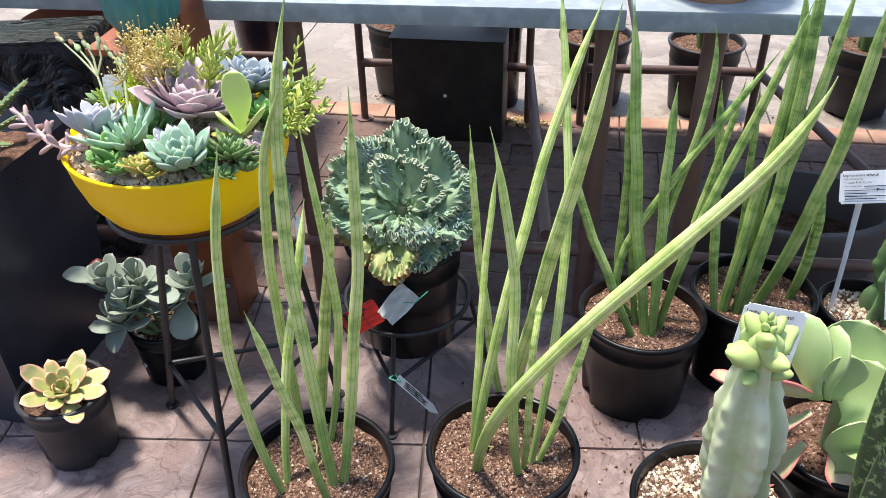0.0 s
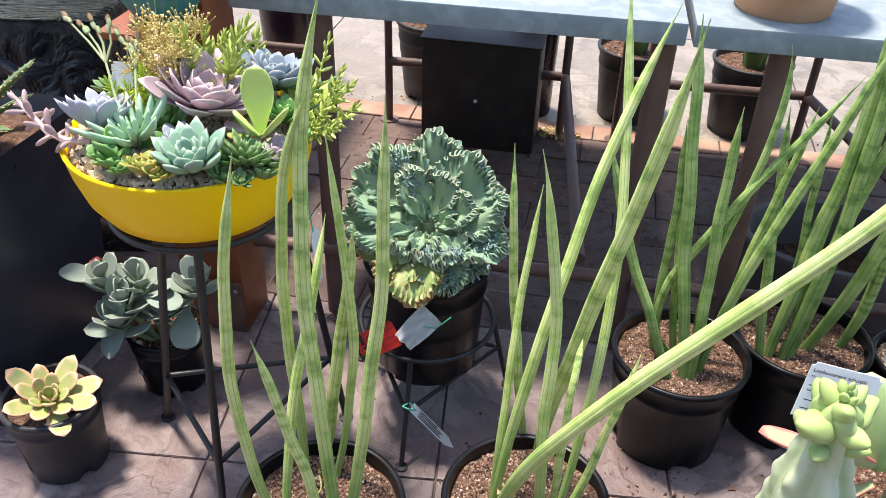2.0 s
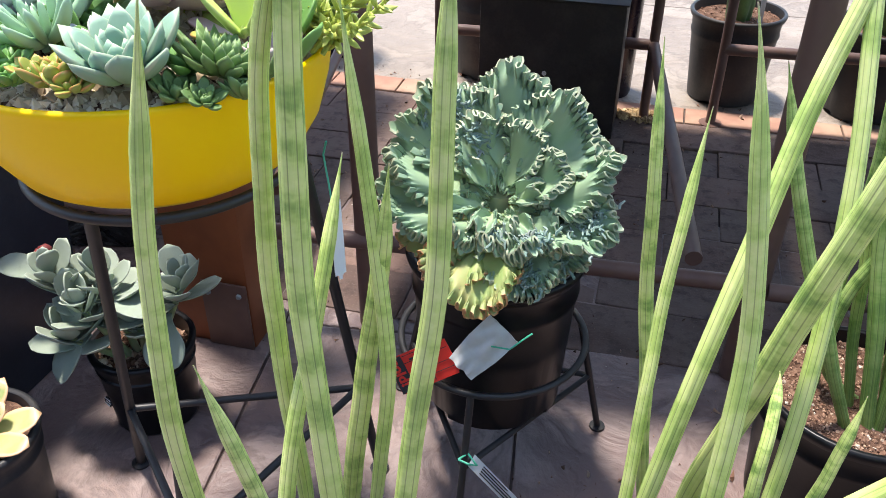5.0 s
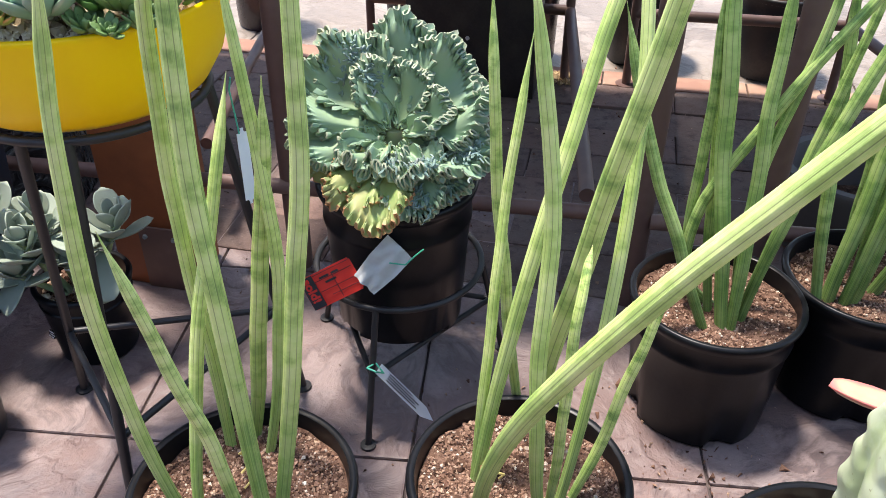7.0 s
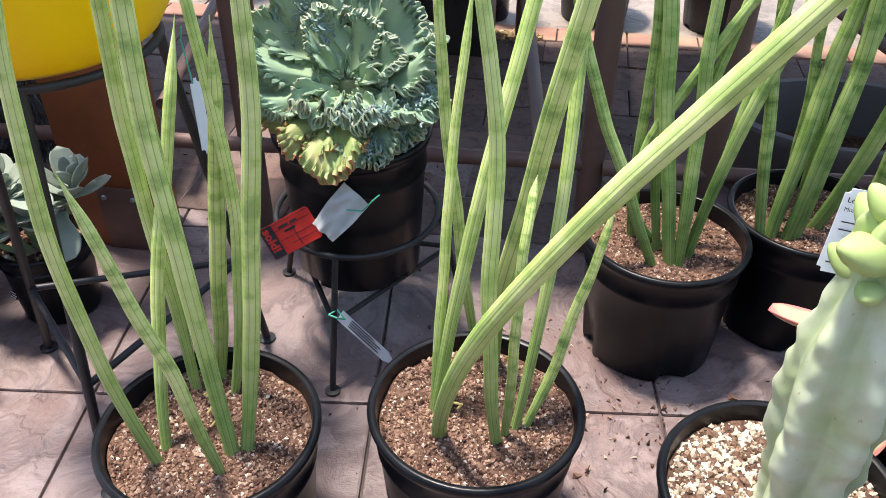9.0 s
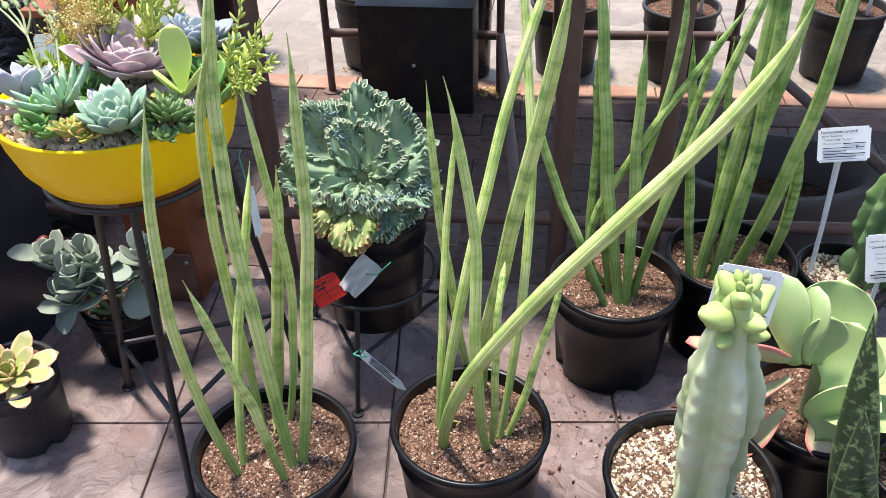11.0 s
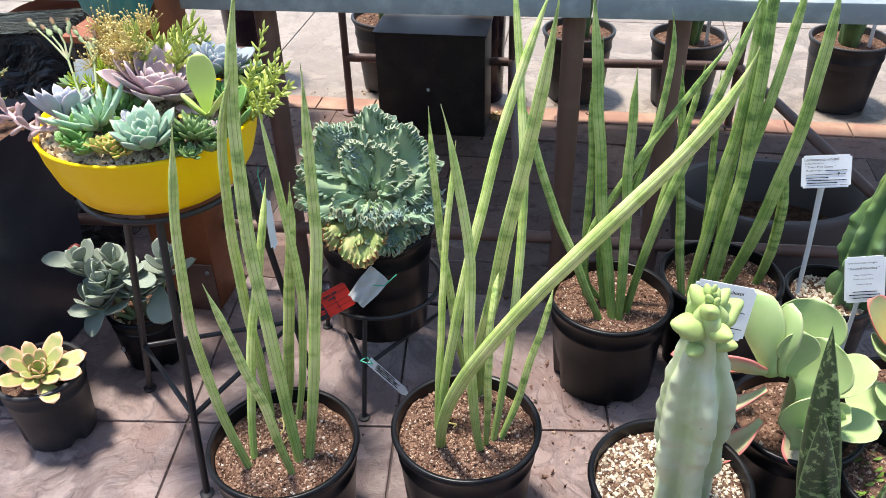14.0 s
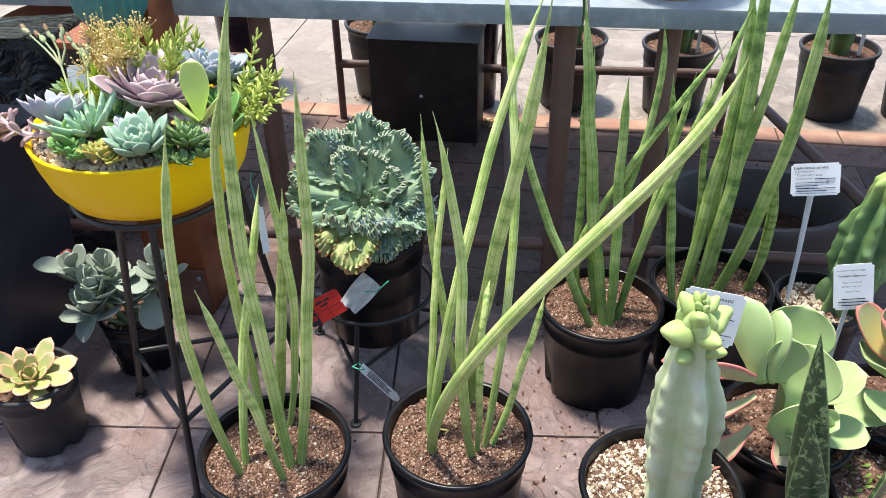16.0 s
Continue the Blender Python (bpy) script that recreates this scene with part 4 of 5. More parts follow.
def spears_d():
    sleaf(D, (0.905, 1.855), (0.93, 1.87, 0.43), (0.965, 1.875, 0.65), (0.985, 1.88, 0.87), 0.0125, SNAKE_DARK)
    sleaf(D, (0.858, 1.836), (0.832, 1.852, 0.360), (0.816, 1.862, 0.522), (0.798, 1.869, 0.686), 0.0115, SNAKE_DARK)
    sleaf(D, (0.881, 1.859), (0.894, 1.884, 0.418), (0.949, 1.898, 0.639), (0.907, 1.902, 0.861), 0.0155, SNAKE_DARK)
    sleaf(D, (0.919, 1.863), (0.945, 1.871, 0.441), (0.937, 1.877, 0.673), (0.928, 1.880, 0.915), 0.0155, SNAKE_DARK)
    sleaf(D, (0.955, 1.888), (1.007, 1.857, 0.421), (1.025, 1.831, 0.634), (1.017, 1.823, 0.872), 0.0155, SNAKE_DARK)
    sleaf(D, (1.021, 1.912), (1.042, 1.903, 0.313), (1.029, 1.895, 0.406), (1.012, 1.892, 0.516), 0.0134, SNAKE_DARK)
    sleaf(D, (0.9, 1.9), (0.893, 1.895, 0.36), (0.88, 1.89, 0.52), (0.868, 1.888, 0.675), 0.009, SNAKE_DARK)
    sleaf(D, (0.93, 1.925), (0.925, 1.93, 0.4), (0.93, 1.93, 0.6), (0.94, 1.935, 0.77), 0.0095, SNAKE_DARK)


spears_a(), spears_b(), spears_c(), spears_d()
for k, x, y in ((A, 0.165, 1.36), (A, 0.185, 1.335), (B, 0.452, 1.4)):
    o = k.matrix_basis.translation
    rnd = random.Random(x)
    p = [Vector((x, y, 0.21)) - o]
    for i in range(6):
        p.append(p[-1] + Vector((rnd.uniform(-0.008, 0.008), rnd.uniform(-0.01, 0.004), 0.008 if i < 3 else -0.006)))
    part("dry_root", tube(p, 0.0014, 6), STRAW, k, "pale dry root")
paddle(B, -0.03, 0.03, 0.2, 0.05, 0.02, 250, 62, painted_mat("dry_sheath", srgb(176, 128, 92), srgb(206, 170, 128), 0.8, 60, 0.8), 3, -60, 0.5, label="curled dry tan leaf scrap", thick=0.0015, shape="spear", name="dry_leaf")

# ---- yellow bowl on its stand ----
BX, BY, BZ = -0.078, 1.574, 0.564
bowl = thing("succulent_bowl", BX, BY, BZ, "glossy yellow bowl planted with many small succulents", "planter")
prof = [(0, 0.004), (0.12, 0.0), (0.132, 0.002), (0.147, 0.012), (0.167, 0.042), (0.179, 0.08), (0.184, 0.108), (0.186, 0.113), (0.183, 0.1165), (0.179, 0.114), (0.174, 0.1), (0.15, 0.05), (0, 0.045)]
prof = [(r * 0.965, z * 1.03) for r, z in prof]
part("bowl", mesh_of("bowl", lathe(prof, 160), YELLOW, sharp=0), YELLOW, bowl)
hgt = lambda x, y: 0.108 + 0.02 * max(1 - (x * x + y * y) / 0.03, 0) + 0.004 * noise.noise(Vector((x * 40, y * 40, 0)))
part("soil", soil_disc(0.17, hgt), SOIL, bowl)
tagged(part("gravel", heap(3000, 0.167, 0, 0.005, 61, height=hgt), CREAM_GRAVEL, bowl, "pale tan gravel", False), kind="stuff")


def at(x, y, z):
    return (x - BX, y + 0.03 - BY, z - BZ - 0.002)


rosette(bowl, *at(-0.008, 1.413, 0.702), 0.06, BLUE_LEAF, 34, width=0.46, thick=0.17, tilt=(10, 0), seed=2, bend=28, cup=0.2, low=24, high=82, start=0.5, point=0.1, label="blue-green rosette with plump leaves")
rosette(bowl, *at(-0.055, 1.545, 0.722), 0.086, PURPLE_LEAF, 42, width=0.6, thick=0.07, tilt=(20, 4), seed=3, bend=34, cup=0.32, low=6, high=70, label="large mauve rosette with pink edges", point=0.1)
rosette(bowl, *at(0.018, 1.635, 0.728), 0.068, SLATE_LEAF, 32, width=0.46, thick=0.16, tilt=(12, 8), seed=4, bend=30, low=8, high=70, label="slate-blue rosette")
rosette(bowl, *at(-0.172, 1.462, 0.712), 0.056, SILVER_LEAF, 44, width=0.46, thick=0.08, tilt=(26, -14), seed=5, bend=28, low=22, high=76, label="silvery rosette with pointed leaves", point=0.12)
rosette(bowl, *at(-0.115, 1.458, 0.705), 0.076, FINGER_LEAF, 30, shape="oval", width=0.15, thick=0.13, tilt=(12, 0), seed=6, bend=30, low=15, high=70, label="grey-green finger-leaved succulent", cup=0.1, start=0.6)
rosette(bowl, *at(0.055, 1.45, 0.698), 0.046, SEMP_LEAF, 74, width=0.3, thick=0.13, tilt=(20, 8), seed=7, bend=35, low=2, high=76, point=0.12, label="dense dark green rosette")
rosette(bowl, *at(0.03, 1.415, 0.688), 0.026, SEMP_LEAF, 26, width=0.45, thick=0.18, tilt=(20, 0), seed=8, label="small green offset rosette")
rosette(bowl, *at(0.082, 1.43, 0.688), 0.024, SEMP_LEAF, 26, width=0.45, thick=0.18, tilt=(20, 10), seed=9, label="small green offset rosette")
rosette(bowl, *at(0.056, 1.412, 0.687), 0.02, SEMP_LEAF, 22, width=0.45, thick=0.18, tilt=(24, 0), seed=18, label="small green offset rosette")
rosette(bowl, *at(0.09, 1.455, 0.695), 0.03, SEMP_LEAF, 26, width=0.45, thick=0.18, tilt=(20, 10), seed=19, label="small green offset rosette")
for i, (x, y, s) in enumerate([(-0.058, 1.388, 0.03), (-0.04, 1.383, 0.024), (-0.075, 1.395, 0.026), (-0.066, 1.412, 0.024)]):
    rosette(bowl, *at(x, y, 0.7), s, ORANGE_LEAF, 20, width=0.5, thick=0.22, tilt=(15, 0), seed=30 + i, label="small orange-tipped rosette")
for i, (x, y, s) in enumerate([(-0.105, 1.388, 0.026), (-0.12, 1.4, 0.03), (-0.09, 1.38, 0.02), (-0.135, 1.405, 0.026), (0.028, 1.44, 0.03), (-0.02, 1.44, 0.028)]):
    rosette(bowl, *at(x, y, 0.7), s, GREEN_LEAF, 16, width=0.6, thick=0.2, tilt=(10, 0), seed=40 + i, label="small green rosette")
b = rosette(bowl, *at(0.056, 1.49, 0.715), 0.02, LIME_LEAF, 4, label="lime-green paddle plant with upright leaves", seed=12)
for turn, up, L, W in ((105, 76, 0.1, 0.044), (-10, 42, 0.07, 0.032), (215, 46, 0.055, 0.034)):
    paddle(b, 0, 0, 0, L, W, turn - math.degrees(b.matrix_basis.to_euler().z), up, LIME_LEAF, 3, 14, 0.12)
for i, (a, L) in enumerate([(0, 0.05), (50, 0.04), (300, 0.045), (-25, 0.05)]):
    paddle(b, 0.02, -0.015, -0.01, L, 0.022, a, 8, ORANGE_LEAF if i % 2 else PINK_STEM, i, 10)
for x, y, turn, up, L, W in ((-0.118, 1.41, 250, 55, 0.05, 0.045), (-0.1, 1.455, 100, 70, 0.05, 0.04), (-0.125, 1.44, 180, 60, 0.045, 0.04), (0.075, 1.53, 30, 50, 0.06, 0.045), (0.09, 1.5, 0, 40, 0.05, 0.04), (-0.05, 1.45, 200, 45, 0.045, 0.04)):
    paddle(bowl, *at(x, y, 0.69), L, W, turn, up, GREEN_LEAF, 2, 18, 0.2, label="rounded green leaf")
for i, (x, y, s, mt) in enumerate([(-0.2, 1.52, 0.045, SILVER_LEAF), (0.06, 1.66, 0.05, SEMP_LEAF), (-0.01, 1.68, 0.05, SEMP_LEAF), (0.06, 1.575, 0.05, GREEN_LEAF), (-0.215, 1.6, 0.045, SEMP_LEAF), (-0.1, 1.5, 0.05, GREEN_LEAF), (0.09, 1.47, 0.035, PURPLE_LEAF), (-0.14, 1.69, 0.05, SEMP_LEAF), (-0.05, 1.455, 0.045, SILVER_LEAF), (0.085, 1.62, 0.045, SEDUM_LEAF)]):
    rosette(bowl, *at(x, y, 0.7), s, mt, 22, width=0.45, thick=0.14, tilt=(10, 0), seed=80 + i, label="small filler rosette")
# trailing pink stem that hangs over the rim
pts = [at(-0.17, 1.44, 0.705), at(-0.2, 1.43, 0.705), at(-0.235, 1.44, 0.71), at(-0.27, 1.46, 0.722), at(-0.305, 1.48, 0.735)]
stem_with_leaves(bowl, pts, 0.006, mesh_of("leaf", blade(0.032, 0.011, 0.005, "oval", 10, 0.2), PINK_STEM), 20, PINK_STEM, 15, 3, "trailing_stem", 0.1)
# yellow stonecrop with dry flower heads at the back
small = mesh_of("leaf", blade(0.03, 0.008, 0.005, "spear", 15, 0.1, 6, 6, 0.7), SEDUM_LEAF)
rnd = random.Random(5)
for i in range(16):
    x, y = rnd.uniform(-0.14, -0.02), rnd.uniform(1.57, 1.66)
    tx, ty, tz = x + rnd.uniform(-0.02, 0.05), y + rnd.uniform(-0.02, 0.04), rnd.uniform(0.75, 0.835 - 0.4 * abs(x + 0.09))
    stem_with_leaves(bowl, [at(x, y, 0.69), at((x + tx) / 2, (y + ty) / 2, (tz + 0.69) / 2), at(tx, ty, tz)], 0.0025, small, 18, SEDUM_LEAF, 40, i, "stonecrop_stem", 0.3)
for i in range(20):
    x, y = rnd.uniform(-0.15, -0.075), rnd.uniform(1.52, 1.58)
    tx, ty, tz = x + rnd.uniform(-0.035, 0.035), y + rnd.uniform(-0.01, 0.03), rnd.uniform(0.775, 0.83)
    st = part("flower_stalk", tube([at(x, y, 0.69), at((x + tx) / 2, (y + ty) / 2, (tz + 0.7) / 2), at(tx, ty, tz)], 0.0011, 5), STRAW, bowl)
    bm = bmesh.new()
    for k in range(46):
        d = Vector((rnd.gauss(0, 0.012), rnd.gauss(0, 0.012), rnd.gauss(0, 0.012)))
        c = Vector(at(tx, ty, tz)) + d
        tube([Vector(at(tx, ty, tz - 0.015)), c], 0.0004, 3, bm, caps=False)
        blobs([(c.x, c.y, c.z, rnd.uniform(0.0011, 0.0021), 1.0)], bm)
    part("flower_head", bm, STRAW, st, "dry straw-yellow flower cluster")
# lime feathery stonecrop
needle = mesh_of("leaf", blade(0.017, 0.0032, 0.0025, "spear", 10, 0.0, 4, 5, 0.8), LIME_NEEDLE)
for i in range(12):
    x, y = rnd.uniform(-0.19, -0.11), rnd.uniform(1.53, 1.6)
    tx, ty, tz = x + rnd.uniform(-0.03, 0.02), y + rnd.uniform(-0.01, 0.02), rnd.uniform(0.735, 0.785)
    stem_with_leaves(bowl, [at(x, y, 0.69), at((x + tx) / 2, (y + ty) / 2, (tz + 0.69) / 2), at(tx, ty, tz)], 0.002, needle, 34, LIME_NEEDLE, 35, i, "feathery_stem", 0.2)
# loose whorled stems at the edge
whorl = mesh_of("leaf", blade(0.02, 0.008, 0.004, "spear", 15, 0.1, 6, 6, 0.7), SEDUM_LEAF)
for i, tip in enumerate([(0.116, 1.62, 0.813), (0.141, 1.6, 0.779), (0.176, 1.55, 0.748), (0.16, 1.58, 0.765), (0.13, 1.56, 0.74), (0.15, 1.53, 0.722), (0.1, 1.58, 0.76), (0.12, 1.52, 0.715), (0.135, 1.6, 0.75), (0.105, 1.545, 0.725)]):
    bx, by = 0.085 + 0.01 * (i % 3), 1.54 + 0.015 * (i % 4)
    stem_with_leaves(bowl, [at(bx, by, 0.685), at(bx * 0.4 + tip[0] * 0.6, by * 0.4 + tip[1] * 0.6, (0.685 + tip[2]) / 2 + 0.004), at(*tip)], 0.0025, whorl, 16, SEDUM_LEAF, 32, i, "whorled_stem", 0.15)
# tall branching bud stalks
for b0, fork, tips in (((-0.125, 1.455), (-0.19, 1.54, 0.775), [(-0.285, 1.6, 0.815), (-0.25, 1.59, 0.808), (-0.225, 1.58, 0.822), (-0.195, 1.575, 0.828)]),
                       ((-0.105, 1.45), (-0.145, 1.54, 0.775), [(-0.185, 1.57, 0.815), (-0.165, 1.57, 0.8), (-0.15, 1.565, 0.81), (-0.175, 1.58, 0.795)])):
    st = part("bud_stalk", tube([at(b0[0], b0[1], 0.7), at(b0[0] * 0.6 + fork[0] * 0.4, b0[1] * 0.6 + fork[1] * 0.4, 0.735), at(*fork)], [0.0026, 0.0022, 0.0018], 7), STEM, bowl)
    for tip in tips:
        mid = ((fork[0] + tip[0]) / 2 + 0.006, (fork[1] + tip[1]) / 2, (fork[2] + tip[2]) / 2 - 0.004)
        part("branch", tube([at(*fork), at(*mid), at(*tip)], [0.002, 0.0018, 0.0014], 6), STEM, st)
        d = (Vector(tip) - Vector(mid)).normalized()
        for k in range(3):
            c = Vector(tip) - d * 0.009 * k + Vector((random.uniform(-0.004, 0.004), 0, random.uniform(-0.002, 0.003)))
            part("bud", tube([at(*(c - d * 0.007)), at(*c), at(*(c + d * 0.005))], [0.0024, 0.004, 0.0022], 8), BUD if k == 0 else STEM, st)
# dusty white name tag half hidden among the plants
part("name_tag", plate(0.03, 0.04), WHITE_TAG, bowl, "small white tag").matrix_basis = pose(*at(-0.185, 1.565, 0.745), 75, 0, 10)

stand = thing("plant_stand", BX, BY, 0, "tall black steel wire plant stand on three splayed legs", "plant stand")
ring = [(0.137 * math.cos(a), 0.137 * math.sin(a), BZ - 0.0045) for a in [i * math.tau / 64 for i in range(64)]]
part("ring", tube(ring, 0.0055, 10, close=True), BLACK_STEEL, stand)
part("ring", tube([(0.08 * p[0] / 0.137, 0.08 * p[1] / 0.137, BZ - 0.005) for p in ring], 0.004, 8, close=True), BLACK_STEEL, stand)
knees = []
for fx, fy, tx, ty in ((-0.252, 1.611, 0.0, -0.135), (0.092, 1.692, 0.125, 0.05), (-0.017, 1.361, 0.052, -0.127)):
    d = Vector((fx - BX, fy - BY, 0))
    top = Vector((tx, ty, BZ - 0.004))
    leg = part("leg", bar(bmesh.new(), top, (d.x, d.y, 0.004), 0.0065), BLACK_STEEL, stand)
    part("foot", lathe([(0, 0), (0.013, 0), (0.014, 0.004), (0.007, 0.007), (0, 0.007)], 14), BLACK_STEEL, leg).matrix_basis = pose(d.x, d.y, 0)
    knees.append(top.lerp(Vector((d.x, d.y, 0)), 0.68))
for i in range(3):
    part("brace", bar(bmesh.new(), knees[i], knees[(i + 1) % 3], 0.005), BLACK_STEEL, stand)
t = thing("plant_tag", 0.073, 1.62, 0.45, "narrow white plant tag hung by a teal tie", "tag")
part("card", plate(0.016, 0.1, r=0.006), WHITE_TAG, t).matrix_basis = pose(0.012, 0, 0, 82, 6, 62)
part("tie", tube([(0.008, 0, 0.045), (0.004, 0.004, 0.07), (0.0, 0.006, 0.1), (0.008, -0.002, 0.12)], 0.0012, 6), TEAL_TIE, t)

# ---- ruffled echeveria on a low stand ----
KX, KY = 0.234, 1.79
kale = thing("potted_echeveria", KX, KY, 0.1165, "ruffled blue-green echeveria with frilled leaves in a black pot", "potted plant")
nursery_pot(kale, 0.118, 0.246, seed=9, count=200)
part("stump", lathe([(0.026, 0.2), (0.03, 0.265), (0.024, 0.325), (0, 0.335)], 14), STEM, kale)
KT = (0.005, -0.03, 0.322)
crown = Matrix.Translation(KT) @ pose(0, 0, 0, 40, 0, 0)


def frilled(a, up, L, W, mat, bend, seed, warts=0, amp=0.0062):
    me = mesh_of("leaf", frill_leaf(L, W, seed, 31 + seed % 9, amp, bend), mat, sharp=60)
    lf = set_leaf("leaf", me, kale, crown @ pose(0, 0, 0, 0, 0, a) @ pose(0.012, 0, 0, 12 * math.sin(seed * 3.1), -up, 0))
    if warts:
        rr = random.Random(seed)
        curls = bmesh.new()
        for k in range(warts):
            x, y = L * rr.gauss(0.74, 0.1), rr.gauss(0, W * 0.12)
            tt, kk = radians(bend) * x / L, L / radians(bend)
            p = Vector((kk * math.sin(tt), y, kk * (1 - math.cos(tt)) + 0.001))
            curl, d = [p], Vector((rr.uniform(-1, 1), rr.uniform(-1, 1), 0.9))
            for q in range(4):
                d = (d + Vector((rr.uniform(-1, 1), rr.uniform(-1, 1), rr.uniform(-0.7, 0.4)))).normalized()
                curl.append(curl[-1] + d * rr.uniform(0.0025, 0.0042))
            tube(curl, [0.0017, 0.002, 0.0018, 0.0016, 0.0011], 5, curls)
        tagged(part("caruncle", curls, CARUNCLE, lf, "cluster of blue-grey warty growths"), kind="stuff")


# old leaves that hang over the rim, then the open outer ring, then the smooth heart
for i, (a, up, L, W) in enumerate([(178, -24, 0.135, 0.11), (214, -10, 0.118, 0.1), (243, 0, 0.118, 0.09), (268, 2, 0.132, 0.1), (296, -5, 0.115, 0.1), (328, -10, 0.118, 0.1), (2, -22, 0.13, 0.11)]):
    frilled(a, up, L, W, KALE_OLD if i in (1, 2, 3, 6) else KALE, 12, 10 + i, 50 if i in (4, 5) else 0)
for i, (a, up, L, W) in enumerate([(92, 12, 0.16, 0.125), (56, 16, 0.15, 0.115), (128, 14, 0.155, 0.12), (160, 6, 0.15, 0.11), (22, 8, 0.145, 0.11), (188, -4, 0.14, 0.11), (350, -2, 0.135, 0.11), (226, 14, 0.078, 0.062), (314, 14, 0.09, 0.072), (276, 20, 0.066, 0.06)]):
    frilled(a, up, L, W, KALE, 34, 30 + i, 70 if i in (2, 6, 8) else (36 if i == 9 else 0), 0.0072)
for i, (a, up, L, W) in enumerate([(74, 30, 0.1, 0.075), (118, 28, 0.105, 0.075), (28, 24, 0.095, 0.07)]):
    frilled(a, up, L, W, KALE, 30, 50 + i, 40 if i == 1 else 0, 0.005)
for i in range(6):
    frilled(i * 60 + 15, 44 - 20 * (i % 2), 0.062, 0.034, KALE, 18, 70 + i, 0, 0.0005)
low = thing("plant_stand", KX, KY, 0, "low black wire plant stand holding a pot", "plant stand")
ring = [(0.128 * math.cos(a), 0.128 * math.sin(a), 0.212) for a in [i * math.tau / 64 for i in range(64)]]
part("ring", tube(ring, 0.005, 10, close=True), BLACK_STEEL, low)
feet = [Vector((-0.003, -0.196, 0.003)), Vector((0.159, 0.07, 0.003)), Vector((-0.16, 0.078, 0.003))]
tops = [Vector((p.x, p.y, 0)).normalized() * 0.128 + Vector((0, 0, 0.21)) for p in feet]
knee = [p.lerp(q, 0.52) for p, q in zip(feet, tops)]
for i, p in enumerate(feet):
    leg = part("leg", bar(bmesh.new(), tops[i], p, 0.005), BLACK_STEEL, low)
    part("foot", lathe([(0, 0), (0.012, 0), (0.012, 0.004), (0, 0.006)], 12), BLACK_STEEL, leg).matrix_basis = pose(p.x, p.y, 0)
    part("brace", bar(bmesh.new(), knee[i], knee[(i + 1) % 3], 0.0045), BLACK_STEEL, low)

# red sale tag and milky seed bag on the rim of the pot
t = thing("sale_tag", 0.2, 1.652, 0.254, "red sold tag with black print, tied to the pot", "tag")
face = pose(0, 0, 0, 72, 0, 0) @ pose(-0.028, 0.0, 0, 0, 0, 33)
card = part("card", plate(0.085, 0.05, r=0.003), RED_TAG, t)
card.matrix_basis = face
print_bars(card, [(-0.04, 0.04, 0.012, 0.0128), (-0.02, 0.04, -0.004, -0.0032), (-0.02, 0.04, 0.0215, 0.0223), (0.008, 0.0088, -0.022, 0.012), (-0.005, 0.04, -0.014, -0.0132)], Matrix(), INK)
print_bars(card, [(-0.0415, -0.021, -0.024, 0.024)], Matrix.Translation((0, 0, 0.0004)), INK, "black_panel")
writing(card, "sold!", -0.028, -0.021, 0.019, pose(-0.037, 0.0215, 0.0008, 0, 0, -90) @ pose(0.028, 0.021, 0), RED_TAG, 0.0008)
print_bars(card, [(-0.012, 0.004, 0.0135, 0.0165), (0.008, 0.02, 0.0135, 0.0165), (-0.006, 0.012, 0.005, 0.008)], Matrix(), INK, "handwritten_line")
bag = thing("plastic_bag", 0.244, 1.662, 0.29, "crumpled milky plastic bag tied to the pot", "bag")
bm = bmesh.new()
bmesh.ops.create_grid(bm, x_segments=18, y_segments=14, size=0.5)
for v in bm.verts:
    w = 0.045 * (1 - 0.35 * max(-v.co.y, 0))
    v.co = Vector((v.co.x * w * 1.05, v.co.y * 0.078, 0.006 * noise.noise(v.co * 4) + 0.0008 * noise.noise(v.co * 9)))
bmesh.ops.solidify(bm, geom=bm.faces[:], thickness=0.002)
part("film", bm, BAG, bag).matrix_basis = pose(0, 0, 0, 70, 0, 0) @ pose(0, 0, 0, 0, 0, -38)
part("tie", tube([(0.012, -0.004, 0.01), (0.035, -0.006, 0.012), (0.05, -0.006, 0.03), (0.06, -0.004, 0.04)], 0.0011, 6), TEAL_TIE, bag)
t = thing("plant_tag", 0.234, 1.63, 0.128, "pointed white plant tag tied to the stand leg", "tag")
bm = bmesh.new()
vs = [bm.verts.new(p) for p in ((0, 0.009, 0), (0, -0.009, 0), (0.1, -0.009, 0), (0.122, 0, 0), (0.1, 0.009, 0))]
bm.faces.new(vs)
bmesh.ops.solidify(bm, geom=bm.faces[:], thickness=0.001)
card = part("card", bm, WHITE_TAG, t, smooth=False)
card.matrix_basis = pose(0.008, 0, 0, 0, 48, 0) @ pose(0, 0, 0, 25, 0, 0)
print_bars(card, [(0.02, 0.085, -0.006, -0.0045), (0.02, 0.08, -0.0025, -0.001), (0.02, 0.086, 0.001, 0.0025), (0.02, 0.07, 0.0045, 0.006)], Matrix.Translation((0, 0, 0.0005)), INK)
part("tie", tube([(-0.008, -0.006, 0.003), (0.006, -0.008, 0.0), (0.016, -0.002, -0.006), (0.002, 0.006, 0.004), (-0.008, -0.006, 0.003)], 0.0016, 6), TEAL_TIE, t)

